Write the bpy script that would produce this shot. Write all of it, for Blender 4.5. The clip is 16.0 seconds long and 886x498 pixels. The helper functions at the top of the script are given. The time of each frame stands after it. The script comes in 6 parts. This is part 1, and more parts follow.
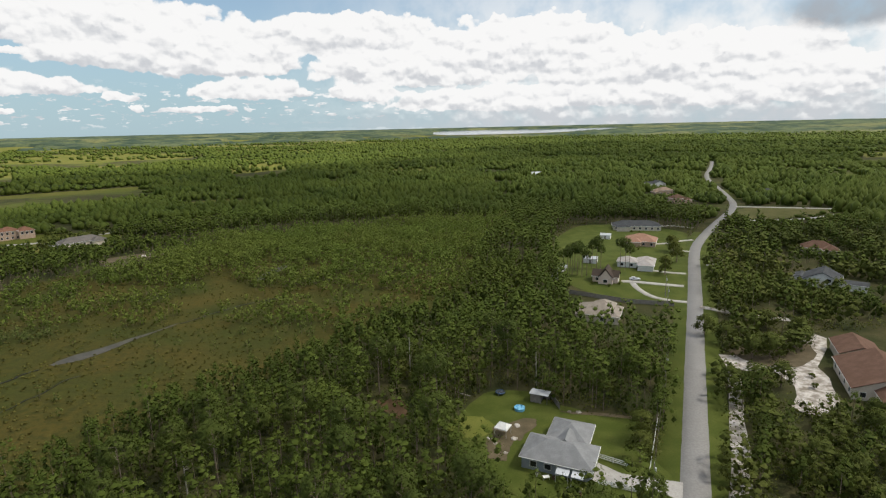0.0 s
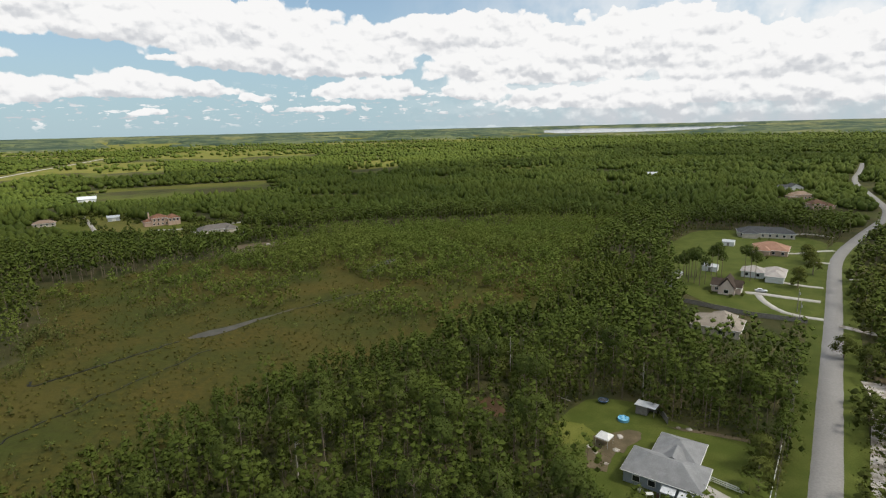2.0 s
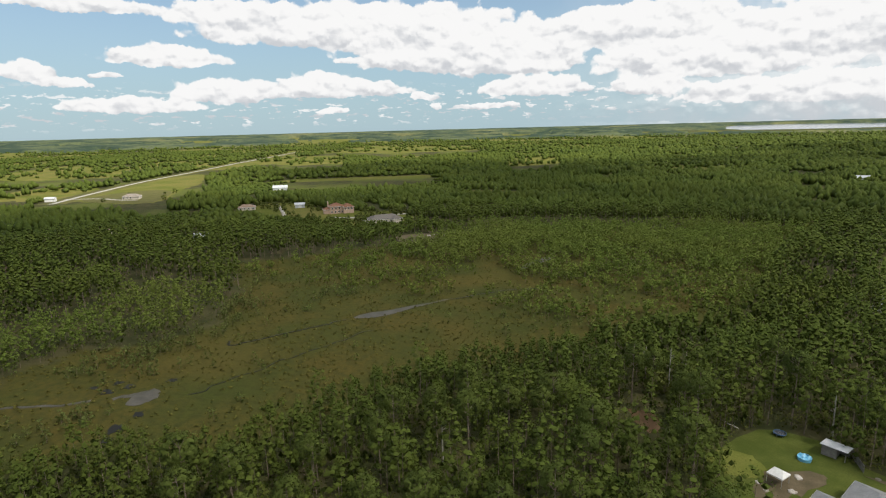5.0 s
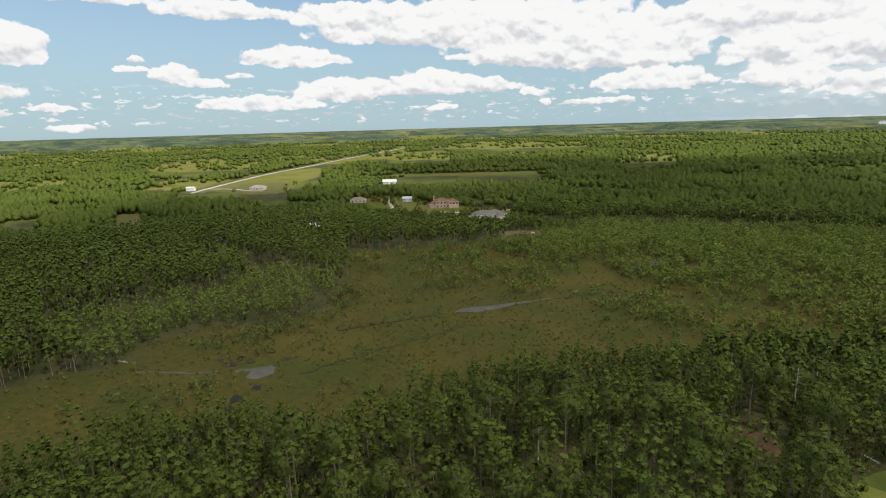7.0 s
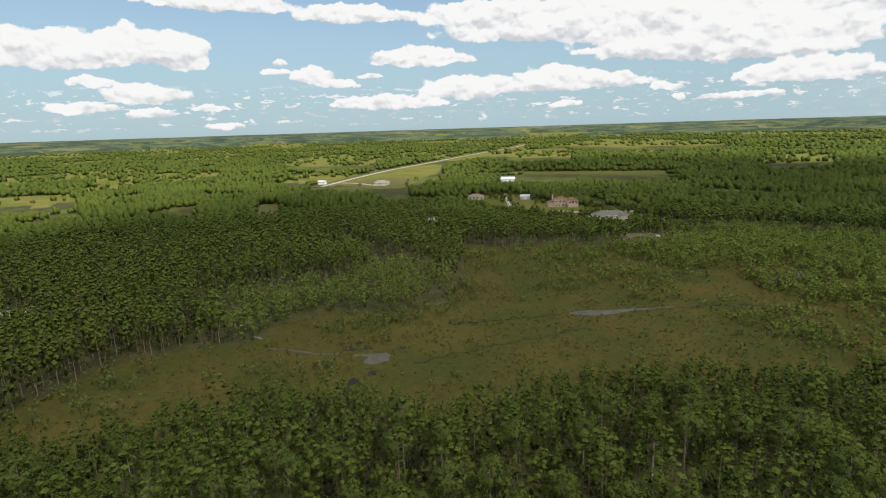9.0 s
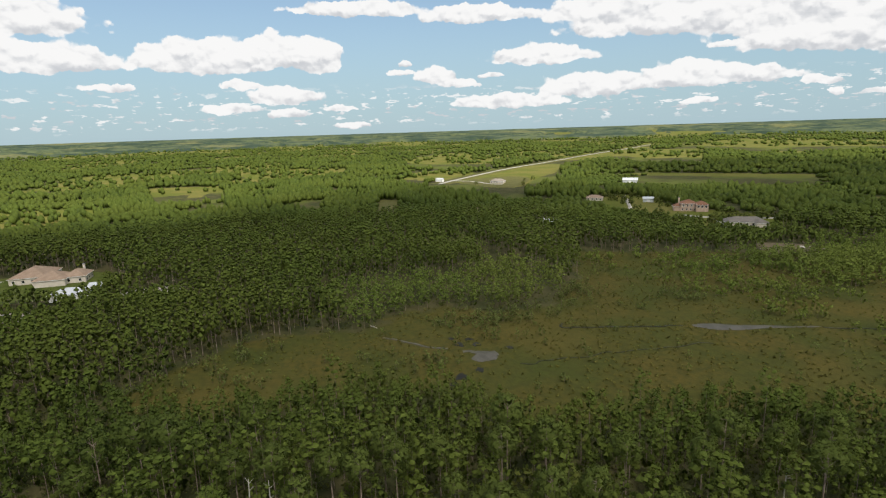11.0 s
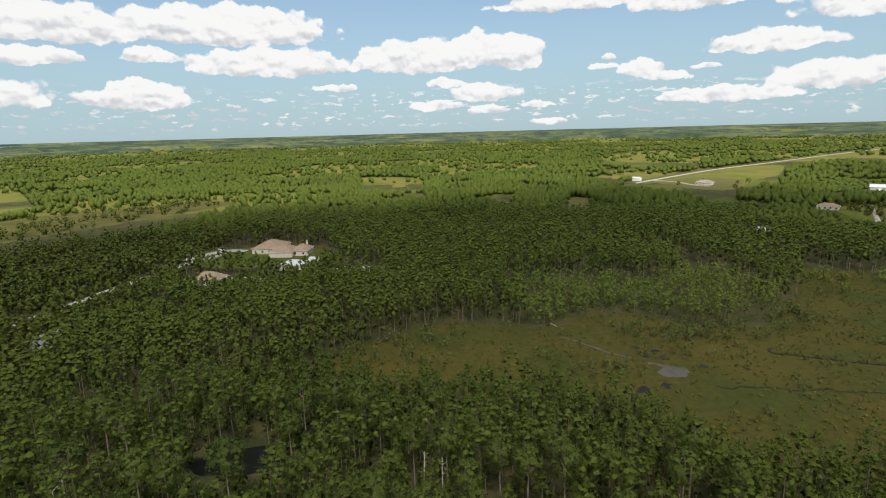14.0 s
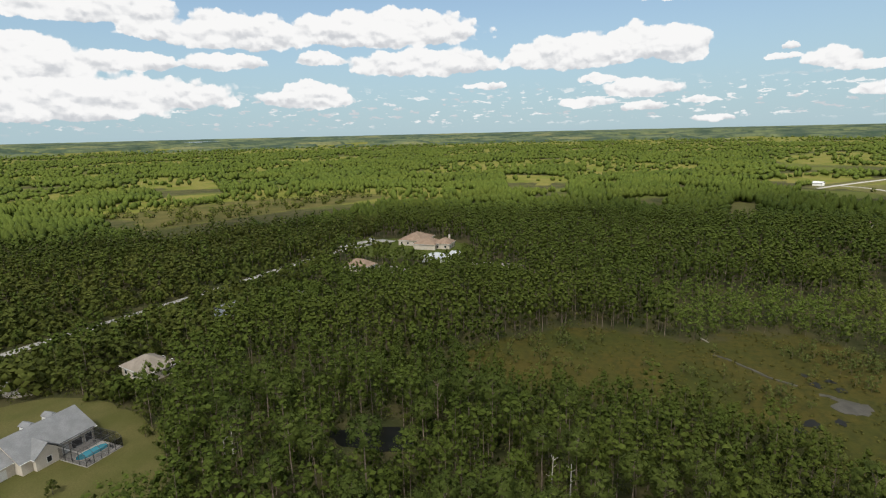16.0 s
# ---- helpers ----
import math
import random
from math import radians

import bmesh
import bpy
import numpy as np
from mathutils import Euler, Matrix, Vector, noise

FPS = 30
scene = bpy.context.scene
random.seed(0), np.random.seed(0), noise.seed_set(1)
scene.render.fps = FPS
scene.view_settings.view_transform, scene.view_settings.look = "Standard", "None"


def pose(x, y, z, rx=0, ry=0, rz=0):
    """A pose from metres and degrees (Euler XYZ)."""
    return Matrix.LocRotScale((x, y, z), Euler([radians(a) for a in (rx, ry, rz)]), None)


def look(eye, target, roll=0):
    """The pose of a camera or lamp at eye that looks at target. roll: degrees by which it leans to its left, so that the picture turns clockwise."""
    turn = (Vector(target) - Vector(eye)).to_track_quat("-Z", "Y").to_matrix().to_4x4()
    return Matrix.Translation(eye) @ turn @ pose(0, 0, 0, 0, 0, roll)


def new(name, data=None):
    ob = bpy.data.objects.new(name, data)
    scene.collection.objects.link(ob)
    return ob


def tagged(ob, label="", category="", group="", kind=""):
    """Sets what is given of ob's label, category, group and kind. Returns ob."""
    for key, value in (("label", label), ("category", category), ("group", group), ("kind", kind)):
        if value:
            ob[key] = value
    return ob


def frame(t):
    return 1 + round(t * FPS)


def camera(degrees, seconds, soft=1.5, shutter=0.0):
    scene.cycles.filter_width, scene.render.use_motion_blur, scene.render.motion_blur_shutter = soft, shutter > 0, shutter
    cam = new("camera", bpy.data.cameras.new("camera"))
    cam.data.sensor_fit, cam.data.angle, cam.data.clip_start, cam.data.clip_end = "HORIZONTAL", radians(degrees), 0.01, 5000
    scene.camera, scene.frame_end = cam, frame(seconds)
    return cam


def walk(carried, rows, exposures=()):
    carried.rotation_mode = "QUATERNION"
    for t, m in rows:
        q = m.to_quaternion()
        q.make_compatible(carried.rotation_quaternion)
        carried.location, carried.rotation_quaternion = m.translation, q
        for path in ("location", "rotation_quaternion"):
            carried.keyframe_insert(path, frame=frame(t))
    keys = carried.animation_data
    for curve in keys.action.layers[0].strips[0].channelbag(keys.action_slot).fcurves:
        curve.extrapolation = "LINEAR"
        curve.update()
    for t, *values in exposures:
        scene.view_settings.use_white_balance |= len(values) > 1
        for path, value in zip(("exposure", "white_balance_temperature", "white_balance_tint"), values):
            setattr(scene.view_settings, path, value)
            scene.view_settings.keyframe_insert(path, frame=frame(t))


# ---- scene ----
# ------------------------------------------------------------------ camera
cam = camera(78.3, 16.0, soft=1.2)
EYE = 70.0
TURNS = [(0.0, 77.36, 1.30, 0.06), (0.5, 77.40, 1.36, 2.91), (1.0, 77.41, 1.36, 5.69), (1.5, 77.41, 1.36, 8.55), (2.0, 77.43, 1.38, 11.34),
         (2.5, 77.47, 1.40, 14.07), (3.0, 77.51, 1.45, 16.81), (3.5, 77.53, 1.46, 19.66), (4.0, 77.54, 1.47, 22.47), (4.5, 77.53, 1.47, 25.18),
         (5.0, 77.50, 1.47, 27.98), (7.5, 77.36, 1.67, 41.98), (8.0, 77.37, 1.72, 45.08), (8.5, 77.40, 1.74, 48.17), (9.0, 77.45, 1.75, 51.38),
         (11.5, 77.72, 1.72, 66.65), (12.0, 77.73, 1.66, 69.84), (12.5, 77.74, 1.60, 72.89), (13.0, 77.76, 1.56, 76.36), (13.5, 77.78, 1.51, 79.79),
         (14.0, 77.81, 1.48, 83.43), (14.5, 77.85, 1.44, 86.76), (15.0, 77.89, 1.41, 90.11), (15.5, 77.90, 1.38, 94.06), (16.0, 77.92, 1.33, 98.45)]
walk(cam, [(t, pose(0, 0, EYE, rx, ry, rz)) for t, rx, ry, rz in TURNS], exposures=[(0.0, 0.35), (16.0, 0.35)])

# ------------------------------------------------------------------ light
SUN_AZ, SUN_EL = -92.0, 52.0          # degrees to the left of +y, and above the horizon


def sky_way(az, el):
    a, e = radians(az), radians(el)
    return Vector((-math.sin(a) * math.cos(e), math.cos(a) * math.cos(e), math.sin(e)))


sun = new("sun", bpy.data.lights.new("sun", "SUN"))
sun.data.energy, sun.data.angle, sun.data.color = 5.0, radians(9.0), (1.0, 0.94, 0.82)
sun.matrix_world = look((0, 0, 900), Vector((0, 0, 900)) - sky_way(SUN_AZ, SUN_EL))

world = bpy.data.worlds.new("sky")
scene.world = world
world.use_nodes = True
W = world.node_tree
W.nodes.clear()


class Graph:
    """Short names for building a node tree."""

    def __init__(self, tree):
        self.tree = tree

    def node(self, kind):
        return self.tree.nodes.new(kind)

    def attribute(self, name):
        n = self.node("ShaderNodeAttribute")
        n.attribute_name = name
        return n.outputs["Fac"]

    def put(self, socket, value):
        if isinstance(value, bpy.types.NodeSocket):
            self.tree.links.new(value, socket)
        elif value is not None:
            socket.default_value = value

    def math(self, op, a, b=None, c=None, clamp=False):
        n = self.node("ShaderNodeMath")
        n.operation, n.use_clamp = op, clamp
        for s, v in zip(n.inputs, (a, b, c)):
            self.put(s, v)
        return n.outputs[0]

    def vec(self, op, a, b=None, c=None):
        n = self.node("ShaderNodeVectorMath")
        n.operation = op
        for s, v in zip(n.inputs, (a, b, c)):
            self.put(s, v)
        return n.outputs["Value"] if op in ("LENGTH", "DOT_PRODUCT") else n.outputs[0]

    def scaled(self, v, k):
        n = self.node("ShaderNodeVectorMath")
        n.operation = "SCALE"
        self.put(n.inputs[0], v)
        self.put(n.inputs["Scale"], k)
        return n.outputs[0]

    def noise(self, at, scale, detail=3.0, rough=0.55, color=False):
        n = self.node("ShaderNodeTexNoise")
        self.put(n.inputs["Vector"], at)
        n.inputs["Scale"].default_value, n.inputs["Detail"].default_value, n.inputs["Roughness"].default_value = scale, detail, rough
        return n.outputs["Color"] if color else n.outputs[0]

    def span(self, v, lo, hi, a=0.0, b=1.0, smooth=True):
        n = self.node("ShaderNodeMapRange")
        n.interpolation_type = "SMOOTHSTEP" if smooth else "LINEAR"
        for s, x in zip(n.inputs, (v, lo, hi, a, b)):
            self.put(s, x)
        return n.outputs[0]

    def mix(self, f, a, b, how="MIX"):
        n = self.node("ShaderNodeMix")
        n.data_type, n.blend_type = "RGBA", how
        self.put(n.inputs["Factor"], f)
        for s, v in ((n.inputs["A"], a), (n.inputs["B"], b)):
            for k in n.inputs:
                if k.type == "RGBA" and k.name == s.name:
                    s = k
            self.put(s, (*v, 1.0) if isinstance(v, tuple) else v)
        return next(o for o in n.outputs if o.type == "RGBA")

    def xyz(self, x, y, z):
        n = self.node("ShaderNodeCombineXYZ")
        for s, v in zip(n.inputs, (x, y, z)):
            self.put(s, v)
        return n.outputs[0]

    def cells(self, at, scale):
        n = self.node("ShaderNodeTexVoronoi")
        n.feature, n.voronoi_dimensions = "SMOOTH_F1", "2D"
        self.put(n.inputs["Vector"], at)
        n.inputs["Scale"].default_value, n.inputs["Smoothness"].default_value = scale, 0.35
        return n.outputs["Distance"]

    def split(self, v):
        n = self.node("ShaderNodeSeparateXYZ")
        self.put(n.inputs[0], v)
        return n.outputs


# heaps of cumulus: degrees to the left, degrees up, half width, half height
CUMULUS_A = [(27.0, 8.4, 9.4, 3.0), (37.0, 10.0, 7.3, 2.4), (20.6, 6.5, 5.7, 1.5), (9.9, 9.4, 9.6, 2.6), (1.2, 6.6, 10.9, 2.7), (-8.1, 8.3, 9.7, 3.4),
             (-17.7, 6.2, 8.3, 3.1), (-27.3, 6.3, 7.9, 3.5), (-35.1, 4.3, 6.2, 2.4), (-25.4, 3.3, 11.0, 2.0), (-6.4, 3.0, 12.0, 1.6),
             (37.1, 4.3, 5.2, 0.9), (37.0, 6.8, 1.2, 0.4), (30.1, 3.4, 1.0, 0.5), (28.6, 2.3, 0.5, 0.4), (23.5, 2.2, 3.1, 0.4), (18.7, 4.1, 5.2, 1.2), (7.9, 3.8, 3.3, 1.1)]
CUMULUS_B = [(60.1, 11.2, 4.8, 1.1), (53.5, 7.2, 4.7, 1.2), (64.0, 5.6, 1.9, 1.0), (62.0, 4.8, 1.9, 0.4), (67.1, 6.6, 0.6, 0.4), (58.7, 5.3, 1.1, 0.3),
             (56.3, 2.9, 5.4, 0.9), (48.7, 4.3, 4.6, 1.5), (40.2, 4.7, 3.8, 1.5), (35.3, 4.0, 3.8, 0.7), (29.2, 3.2, 0.9, 0.4), (39.2, 2.1, 1.6, 0.4),
             (35.6, 10.4, 14.5, 2.8), (23.6, 8.0, 8.2, 3.1), (47.2, 11.0, 6.7, 1.4)]
CUMULUS_C = [(85.1, 7.7, 6.2, 2.0), (79.8, 8.2, 2.9, 2.0), (75.8, 7.9, 2.5, 2.1), (83.0, 4.9, 1.7, 0.6), (79.1, 4.0, 3.0, 1.1), (78.8, 2.2, 1.7, 0.6),
             (83.9, 2.7, 2.4, 0.6), (73.7, 2.6, 1.5, 0.4), (61.8, 4.6, 2.2, 0.4), (71.5, 11.8, 6.1, 0.9), (67.7, 5.8, 1.3, 0.4), (72.8, 0.9, 1.6, 0.4)]
CUMULUS_D = [(104.6, 10.4, 9.2, 2.2), (99.9, 7.1, 6.9, 1.6), (110.2, 7.5, 2.1, 0.9), (111.2, 4.5, 3.0, 1.2), (94.1, 4.6, 2.1, 0.4), (131.1, 11.4, 8.7, 1.7),
             (125.4, 9.7, 2.5, 1.2), (117.8, 9.9, 5.7, 2.1), (134.7, 7.2, 5.7, 2.4), (127.0, 7.0, 3.4, 1.1), (119.5, 7.1, 3.8, 1.0), (129.2, 4.3, 10.7, 1.9),
             (111.8, 3.7, 4.0, 1.2), (135.9, 3.2, 9.6, 1.7), (146.0, 7.5, 7.4, 3.3)]


def build_sky():
    g = Graph(W)
    way = g.node("ShaderNodeTexCoord").outputs["Generated"]
    x, y, z = g.split(way)
    az = g.math("MULTIPLY", g.math("ARCTAN2", g.math("MULTIPLY", x, -1.0), y), 57.2958)
    el = g.math("MULTIPLY", g.math("ARCSINE", z), 57.2958)
    flat = g.xyz(az, el, 0.0)
    # the heaps' billows and ragged rims
    rag = g.vec("MULTIPLY", g.vec("SUBTRACT", g.noise(flat, 0.7, 5.0, 0.62, color=True), (0.5, 0.5, 0.5)), (1.7, 1.0, 0.0))
    at = g.vec("ADD", flat, rag)

    def relief(p):
        big = g.math("MULTIPLY", g.cells(g.vec("MULTIPLY", p, (0.62, 1.0, 0.0)), 0.75), -1.0)
        return g.math("ADD", big, g.math("MULTIPLY", g.cells(p, 1.5), -0.26))

    puff = relief(at)
    above = relief(g.vec("ADD", at, (-0.10, 0.32, 0.0)))
    heap = (0.0, 0.0, 0.0)
    for a, e, w, h in CUMULUS_A + CUMULUS_B + CUMULUS_C + CUMULUS_D:
        q = g.vec("MULTIPLY_ADD", at, (1 / w, 1 / h, 0.0), (-a / w, -(e - 0.45 * h) / h, 1.0))
        d = g.vec("MAXIMUM", q, g.vec("MULTIPLY", q, (-1.0, -2.2, 0.0)))
        heap = g.vec("ADD", g.scaled(q, g.math("POWER", 0.0183, g.vec("DOT_PRODUCT", d, d))), heap)
    _, lean, total = g.split(heap)
    total = g.math("MAXIMUM", total, 1e-20)
    level = g.math("DIVIDE", lean, total)
    near = g.math("SQRT", g.math("MAXIMUM", g.math("SUBTRACT", g.math("DIVIDE", g.math("LOGARITHM", total, 2.71828), -4.0), 1.0), 0.0))
    # small far clouds in rows above the horizon, and the broken deck overhead
    rise = g.math("MAXIMUM", z, 0.012)
    deck = g.xyz(g.math("DIVIDE", x, rise), g.math("DIVIDE", y, rise), 0.0)
    puffs = g.noise(g.vec("MULTIPLY", flat, (0.75, 2.2, 0.0)), 1.0, 4.0, 0.6)
    belt = g.math("MULTIPLY", g.span(el, 0.3, 1.2), g.span(el, 3.0, 5.0, 1.0, 0.0))
    small = g.math("MULTIPLY", g.span(puffs, 0.565, 0.62), belt)
    over = g.math("MULTIPLY", g.span(g.noise(deck, 0.55, 5.0, 0.6), 0.42, 0.58), g.span(el, 13.0, 19.0))
    near = g.math("SUBTRACT", near, g.math("MULTIPLY", g.math("ADD", puff, 0.62), 0.45))
    body = g.span(near, 1.12, 1.0)
    cover = g.math("MAXIMUM", body, g.math("MAXIMUM", g.math("MULTIPLY", small, 0.85), over))
    # thin veil towards the sun's side
    veil = g.math("MULTIPLY", g.span(az, 22.0, -12.0), g.span(g.noise(flat, 0.22, 4.0, 0.6), 0.30, 0.62, 0.35, 0.95))
    veil = g.math("MULTIPLY", veil, g.span(el, 14.0, 6.0, 0.55, 1.0))
    cover = g.math("MAXIMUM", cover, veil)
    slope = g.math("SUBTRACT", puff, above)
    shade = g.math("ADD", g.math("MULTIPLY", slope, 0.9), g.math("MULTIPLY", level, 0.42))
    shade = g.math("ADD", shade, g.math("MULTIPLY", g.noise(g.vec("MULTIPLY", flat, (0.35, 0.9, 0.0)), 0.8, 4.0, 0.6), 1.0))
    white = g.mix(g.span(shade, 0.06, 0.66), (0.475, 0.49, 0.515), (0.738, 0.735, 0.732))
    gloom = g.vec("LENGTH", g.vec("MULTIPLY_ADD", at, (1 / 5.5, 1 / 2.0, 0.0), (35.5 / 5.5, -8.9 / 2.0, 0.0)))
    white = g.mix(g.span(gloom, 1.15, 0.6, 0.0, 0.9), white, (0.27, 0.287, 0.315))
    haze = g.span(el, 17.0, -0.5, 0.25, 0.9)
    sky = g.node("ShaderNodeTexSky")
    sky.sky_type, sky.sun_disc, sky.sun_elevation, sky.sun_rotation = "NISHITA", False, radians(SUN_EL), radians(-SUN_AZ)
    sky.air_density, sky.dust_density, sky.ozone_density = 1.0, 0.2, 1.5
    air = g.mix(haze, sky.outputs[0], (2.85, 4.1, 4.8))
    clear = g.node("ShaderNodeBackground")
    g.put(clear.inputs["Color"], air)
    clear.inputs["Strength"].default_value = 0.10
    cloud = g.node("ShaderNodeBackground")
    g.put(cloud.inputs["Color"], white)
    cloud.inputs["Strength"].default_value = 1.0
    both = g.node("ShaderNodeMixShader")
    g.put(both.inputs[0], cover)
    g.put(both.inputs[1], clear.outputs[0])
    g.put(both.inputs[2], cloud.outputs[0])
    out = g.node("ShaderNodeOutputWorld")
    g.put(out.inputs[0], both.outputs[0])


build_sky()


# ------------------------------------------------------------------ materials
def surface(name, paint, rough=0.85, bump=None, metal=0.0, spec=0.3, through_light=0.0):
    """paint(g, place) gives the colour; bump = (scale, height in metres)."""
    m = bpy.data.materials.new(name)
    m.use_nodes = True
    t = m.node_tree
    t.nodes.clear()
    g = Graph(t)
    place = g.node("ShaderNodeNewGeometry").outputs["Position"]
    color = paint(g, place)
    b = g.node("ShaderNodeBsdfPrincipled")
    g.put(b.inputs["Base Color"], (*color, 1.0) if isinstance(color, tuple) else color)
    b.inputs["Roughness"].default_value, b.inputs["Metallic"].default_value = rough, metal
    b.inputs["Specular IOR Level"].default_value = spec
    if bump:
        n = g.node("ShaderNodeBump")
        n.inputs["Strength"].default_value, n.inputs["Distance"].default_value = 0.8, bump[1]
        g.put(n.inputs["Height"], g.noise(place, bump[0], 4.0, 0.6))
        g.put(b.inputs["Normal"], n.outputs[0])
    last = b.outputs[0]
    if through_light:
        tr = g.node("ShaderNodeBsdfTranslucent")
        g.put(tr.inputs["Color"], (*color, 1.0) if isinstance(color, tuple) else color)
        mx = g.node("ShaderNodeMixShader")
        mx.inputs[0].default_value = through_light
        g.put(mx.inputs[1], last)
        g.put(mx.inputs[2], tr.outputs[0])
        last = mx.outputs[0]
    g.put(g.node("ShaderNodeOutputMaterial").inputs[0], last)
    return m


def mottled(c1, c2, scale=0.6, fine=6.0):
    """Two colours in blotches, with a finer grain over them."""
    def paint(g, p):
        c = g.mix(g.span(g.noise(p, scale, 3.0), 0.32, 0.68), c1, c2)
        return g.mix(g.span(g.noise(p, fine, 3.0), 0.25, 0.75, 0.0, 0.45), c, tuple(v * 0.62 for v in c1))
    return paint


def leafy(c1, c2, c3):
    """Foliage: each tree's own tint between c1 and c2, with yellower sprays and slow change over the land."""
    def paint(g, p):
        tint = g.attribute("tint")
        own = g.node("ShaderNodeObjectInfo").outputs["Random"]
        f = g.math("PINGPONG", g.math("ADD", tint, own), 1.0)
        c = g.mix(f, c1, c2)
        c = g.mix(g.span(g.noise(p, 0.012, 3.0), 0.42, 0.62, 0.0, 0.7), c, c3)
        return g.mix(g.span(g.noise(p, 0.9, 2.0), 0.3, 0.7, 0.0, 0.35), c, tuple(v * 1.35 for v in c2))
    return paint


PINE = surface("pine_needles", leafy((0.032, 0.053, 0.010), (0.086, 0.117, 0.020), (0.090, 0.112, 0.019)), 0.75, spec=0.12, through_light=0.32)
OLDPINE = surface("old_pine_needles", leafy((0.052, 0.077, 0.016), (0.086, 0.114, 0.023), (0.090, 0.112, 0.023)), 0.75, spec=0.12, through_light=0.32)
OAK = surface("oak_leaves", leafy((0.054, 0.072, 0.014), (0.096, 0.116, 0.023), (0.110, 0.118, 0.024)), 0.7, spec=0.12, through_light=0.32)
CYPRESS = surface("cypress_leaves", leafy((0.094, 0.136, 0.026), (0.136, 0.180, 0.034), (0.140, 0.166, 0.034)), 0.8, spec=0.1, through_light=0.32)
SAPLING = surface("sapling_leaves", leafy((0.097, 0.125, 0.036), (0.126, 0.154, 0.045), (0.118, 0.137, 0.043)), 0.85, spec=0.05, through_light=0.32)
BRUSH = surface("brush_leaves", leafy((0.060, 0.080, 0.015), (0.098, 0.112, 0.021), (0.105, 0.106, 0.024)), 0.8, spec=0.2, through_light=0.32)
SEDGE = surface("sedge_blades", leafy((0.080, 0.076, 0.018), (0.100, 0.090, 0.022), (0.076, 0.084, 0.018)), 0.9, spec=0.1)
BARK = surface("pine_bark", mottled((0.16, 0.12, 0.09), (0.26, 0.21, 0.17), 1.2, 9.0), 0.95, bump=(6.0, 0.03))
DEADWOOD = surface("bleached_wood", mottled((0.38, 0.35, 0.31), (0.52, 0.49, 0.45), 1.0, 9.0), 0.9)
ROAD = surface("worn_asphalt", mottled((0.225, 0.217, 0.208), (0.250, 0.242, 0.232), 0.12, 2.0), 0.9, bump=(9.0, 0.01))
CONCRETE = surface("pale_concrete", mottled((0.34, 0.325, 0.30), (0.43, 0.41, 0.38), 0.4, 4.0), 0.9)
LAWN = surface("mown_lawn", mottled((0.060, 0.080, 0.014), (0.094, 0.110, 0.024), 0.14, 3.0), 0.95, bump=(3.0, 0.05), spec=0.1)
DRYLAWN = surface("dry_lawn", mottled((0.088, 0.090, 0.026), (0.120, 0.110, 0.040), 0.10, 2.5), 0.95, bump=(3.0, 0.05), spec=0.1)
LIGHTLAWN = surface("light_lawn", mottled((0.120, 0.136, 0.026), (0.150, 0.156, 0.036), 0.14, 3.0), 0.95, bump=(3.0, 0.05), spec=0.1)
SAND = surface("white_sand", mottled((0.22, 0.19, 0.15), (0.62, 0.58, 0.54), 0.45, 1.6), 0.95, bump=(2.0, 0.05))
REDDIRT = surface("reddish_dirt", mottled((0.110, 0.062, 0.030), (0.165, 0.098, 0.052), 0.3, 3.0), 0.95)
DIRT = surface("brown_dirt", mottled((0.085, 0.068, 0.036), (0.135, 0.105, 0.062), 0.3, 3.0), 0.95)
WATER = surface("brown_water", mottled((0.050, 0.045, 0.033), (0.092, 0.083, 0.066), 0.3, 1.5), 0.42, spec=0.16)
BLACKWATER = surface("black_water", mottled((0.008, 0.009, 0.007), (0.012, 0.012, 0.010), 0.3), 0.3, spec=0.05)
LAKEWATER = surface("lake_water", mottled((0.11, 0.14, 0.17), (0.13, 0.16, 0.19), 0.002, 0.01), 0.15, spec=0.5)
POOL = surface("pool_water", mottled((0.05, 0.30, 0.40), (0.06, 0.36, 0.46), 0.8), 0.08, spec=0.5)
GREYROOF = surface("grey_shingles", mottled((0.205, 0.21, 0.215), (0.26, 0.265, 0.27), 0.5, 5.0), 0.85, bump=(8.0, 0.02), spec=0.1)
SLATEROOF = surface("slate_shingles", mottled((0.058, 0.061, 0.065), (0.081, 0.085, 0.088), 0.5, 5.0), 0.85, bump=(8.0, 0.02), spec=0.1)
UMBERROOF = surface("umber_shingles", mottled((0.055, 0.042, 0.034), (0.085, 0.064, 0.052), 0.5, 5.0), 0.85, bump=(8.0, 0.02), spec=0.1)
BROWNROOF = surface("brown_shingles", mottled((0.125, 0.072, 0.050), (0.165, 0.098, 0.07), 0.5, 5.0), 0.85, bump=(8.0, 0.02), spec=0.1)
PINKROOF = surface("salmon_tiles", mottled((0.29, 0.165, 0.115), (0.35, 0.21, 0.15), 0.5, 5.0), 0.85, bump=(8.0, 0.02), spec=0.1)
TANROOF = surface("tan_shingles", mottled((0.264, 0.189, 0.136), (0.326, 0.242, 0.180), 0.5, 5.0), 0.85, bump=(8.0, 0.02), spec=0.1)
GREYTAN = surface("grey_tan_shingles", mottled((0.26, 0.225, 0.185), (0.33, 0.29, 0.245), 0.5, 5.0), 0.85, bump=(8.0, 0.02), spec=0.1)
PALEROOF = surface("pale_shingles", mottled((0.36, 0.33, 0.31), (0.43, 0.40, 0.38), 0.5, 5.0), 0.85, bump=(8.0, 0.02), spec=0.1)
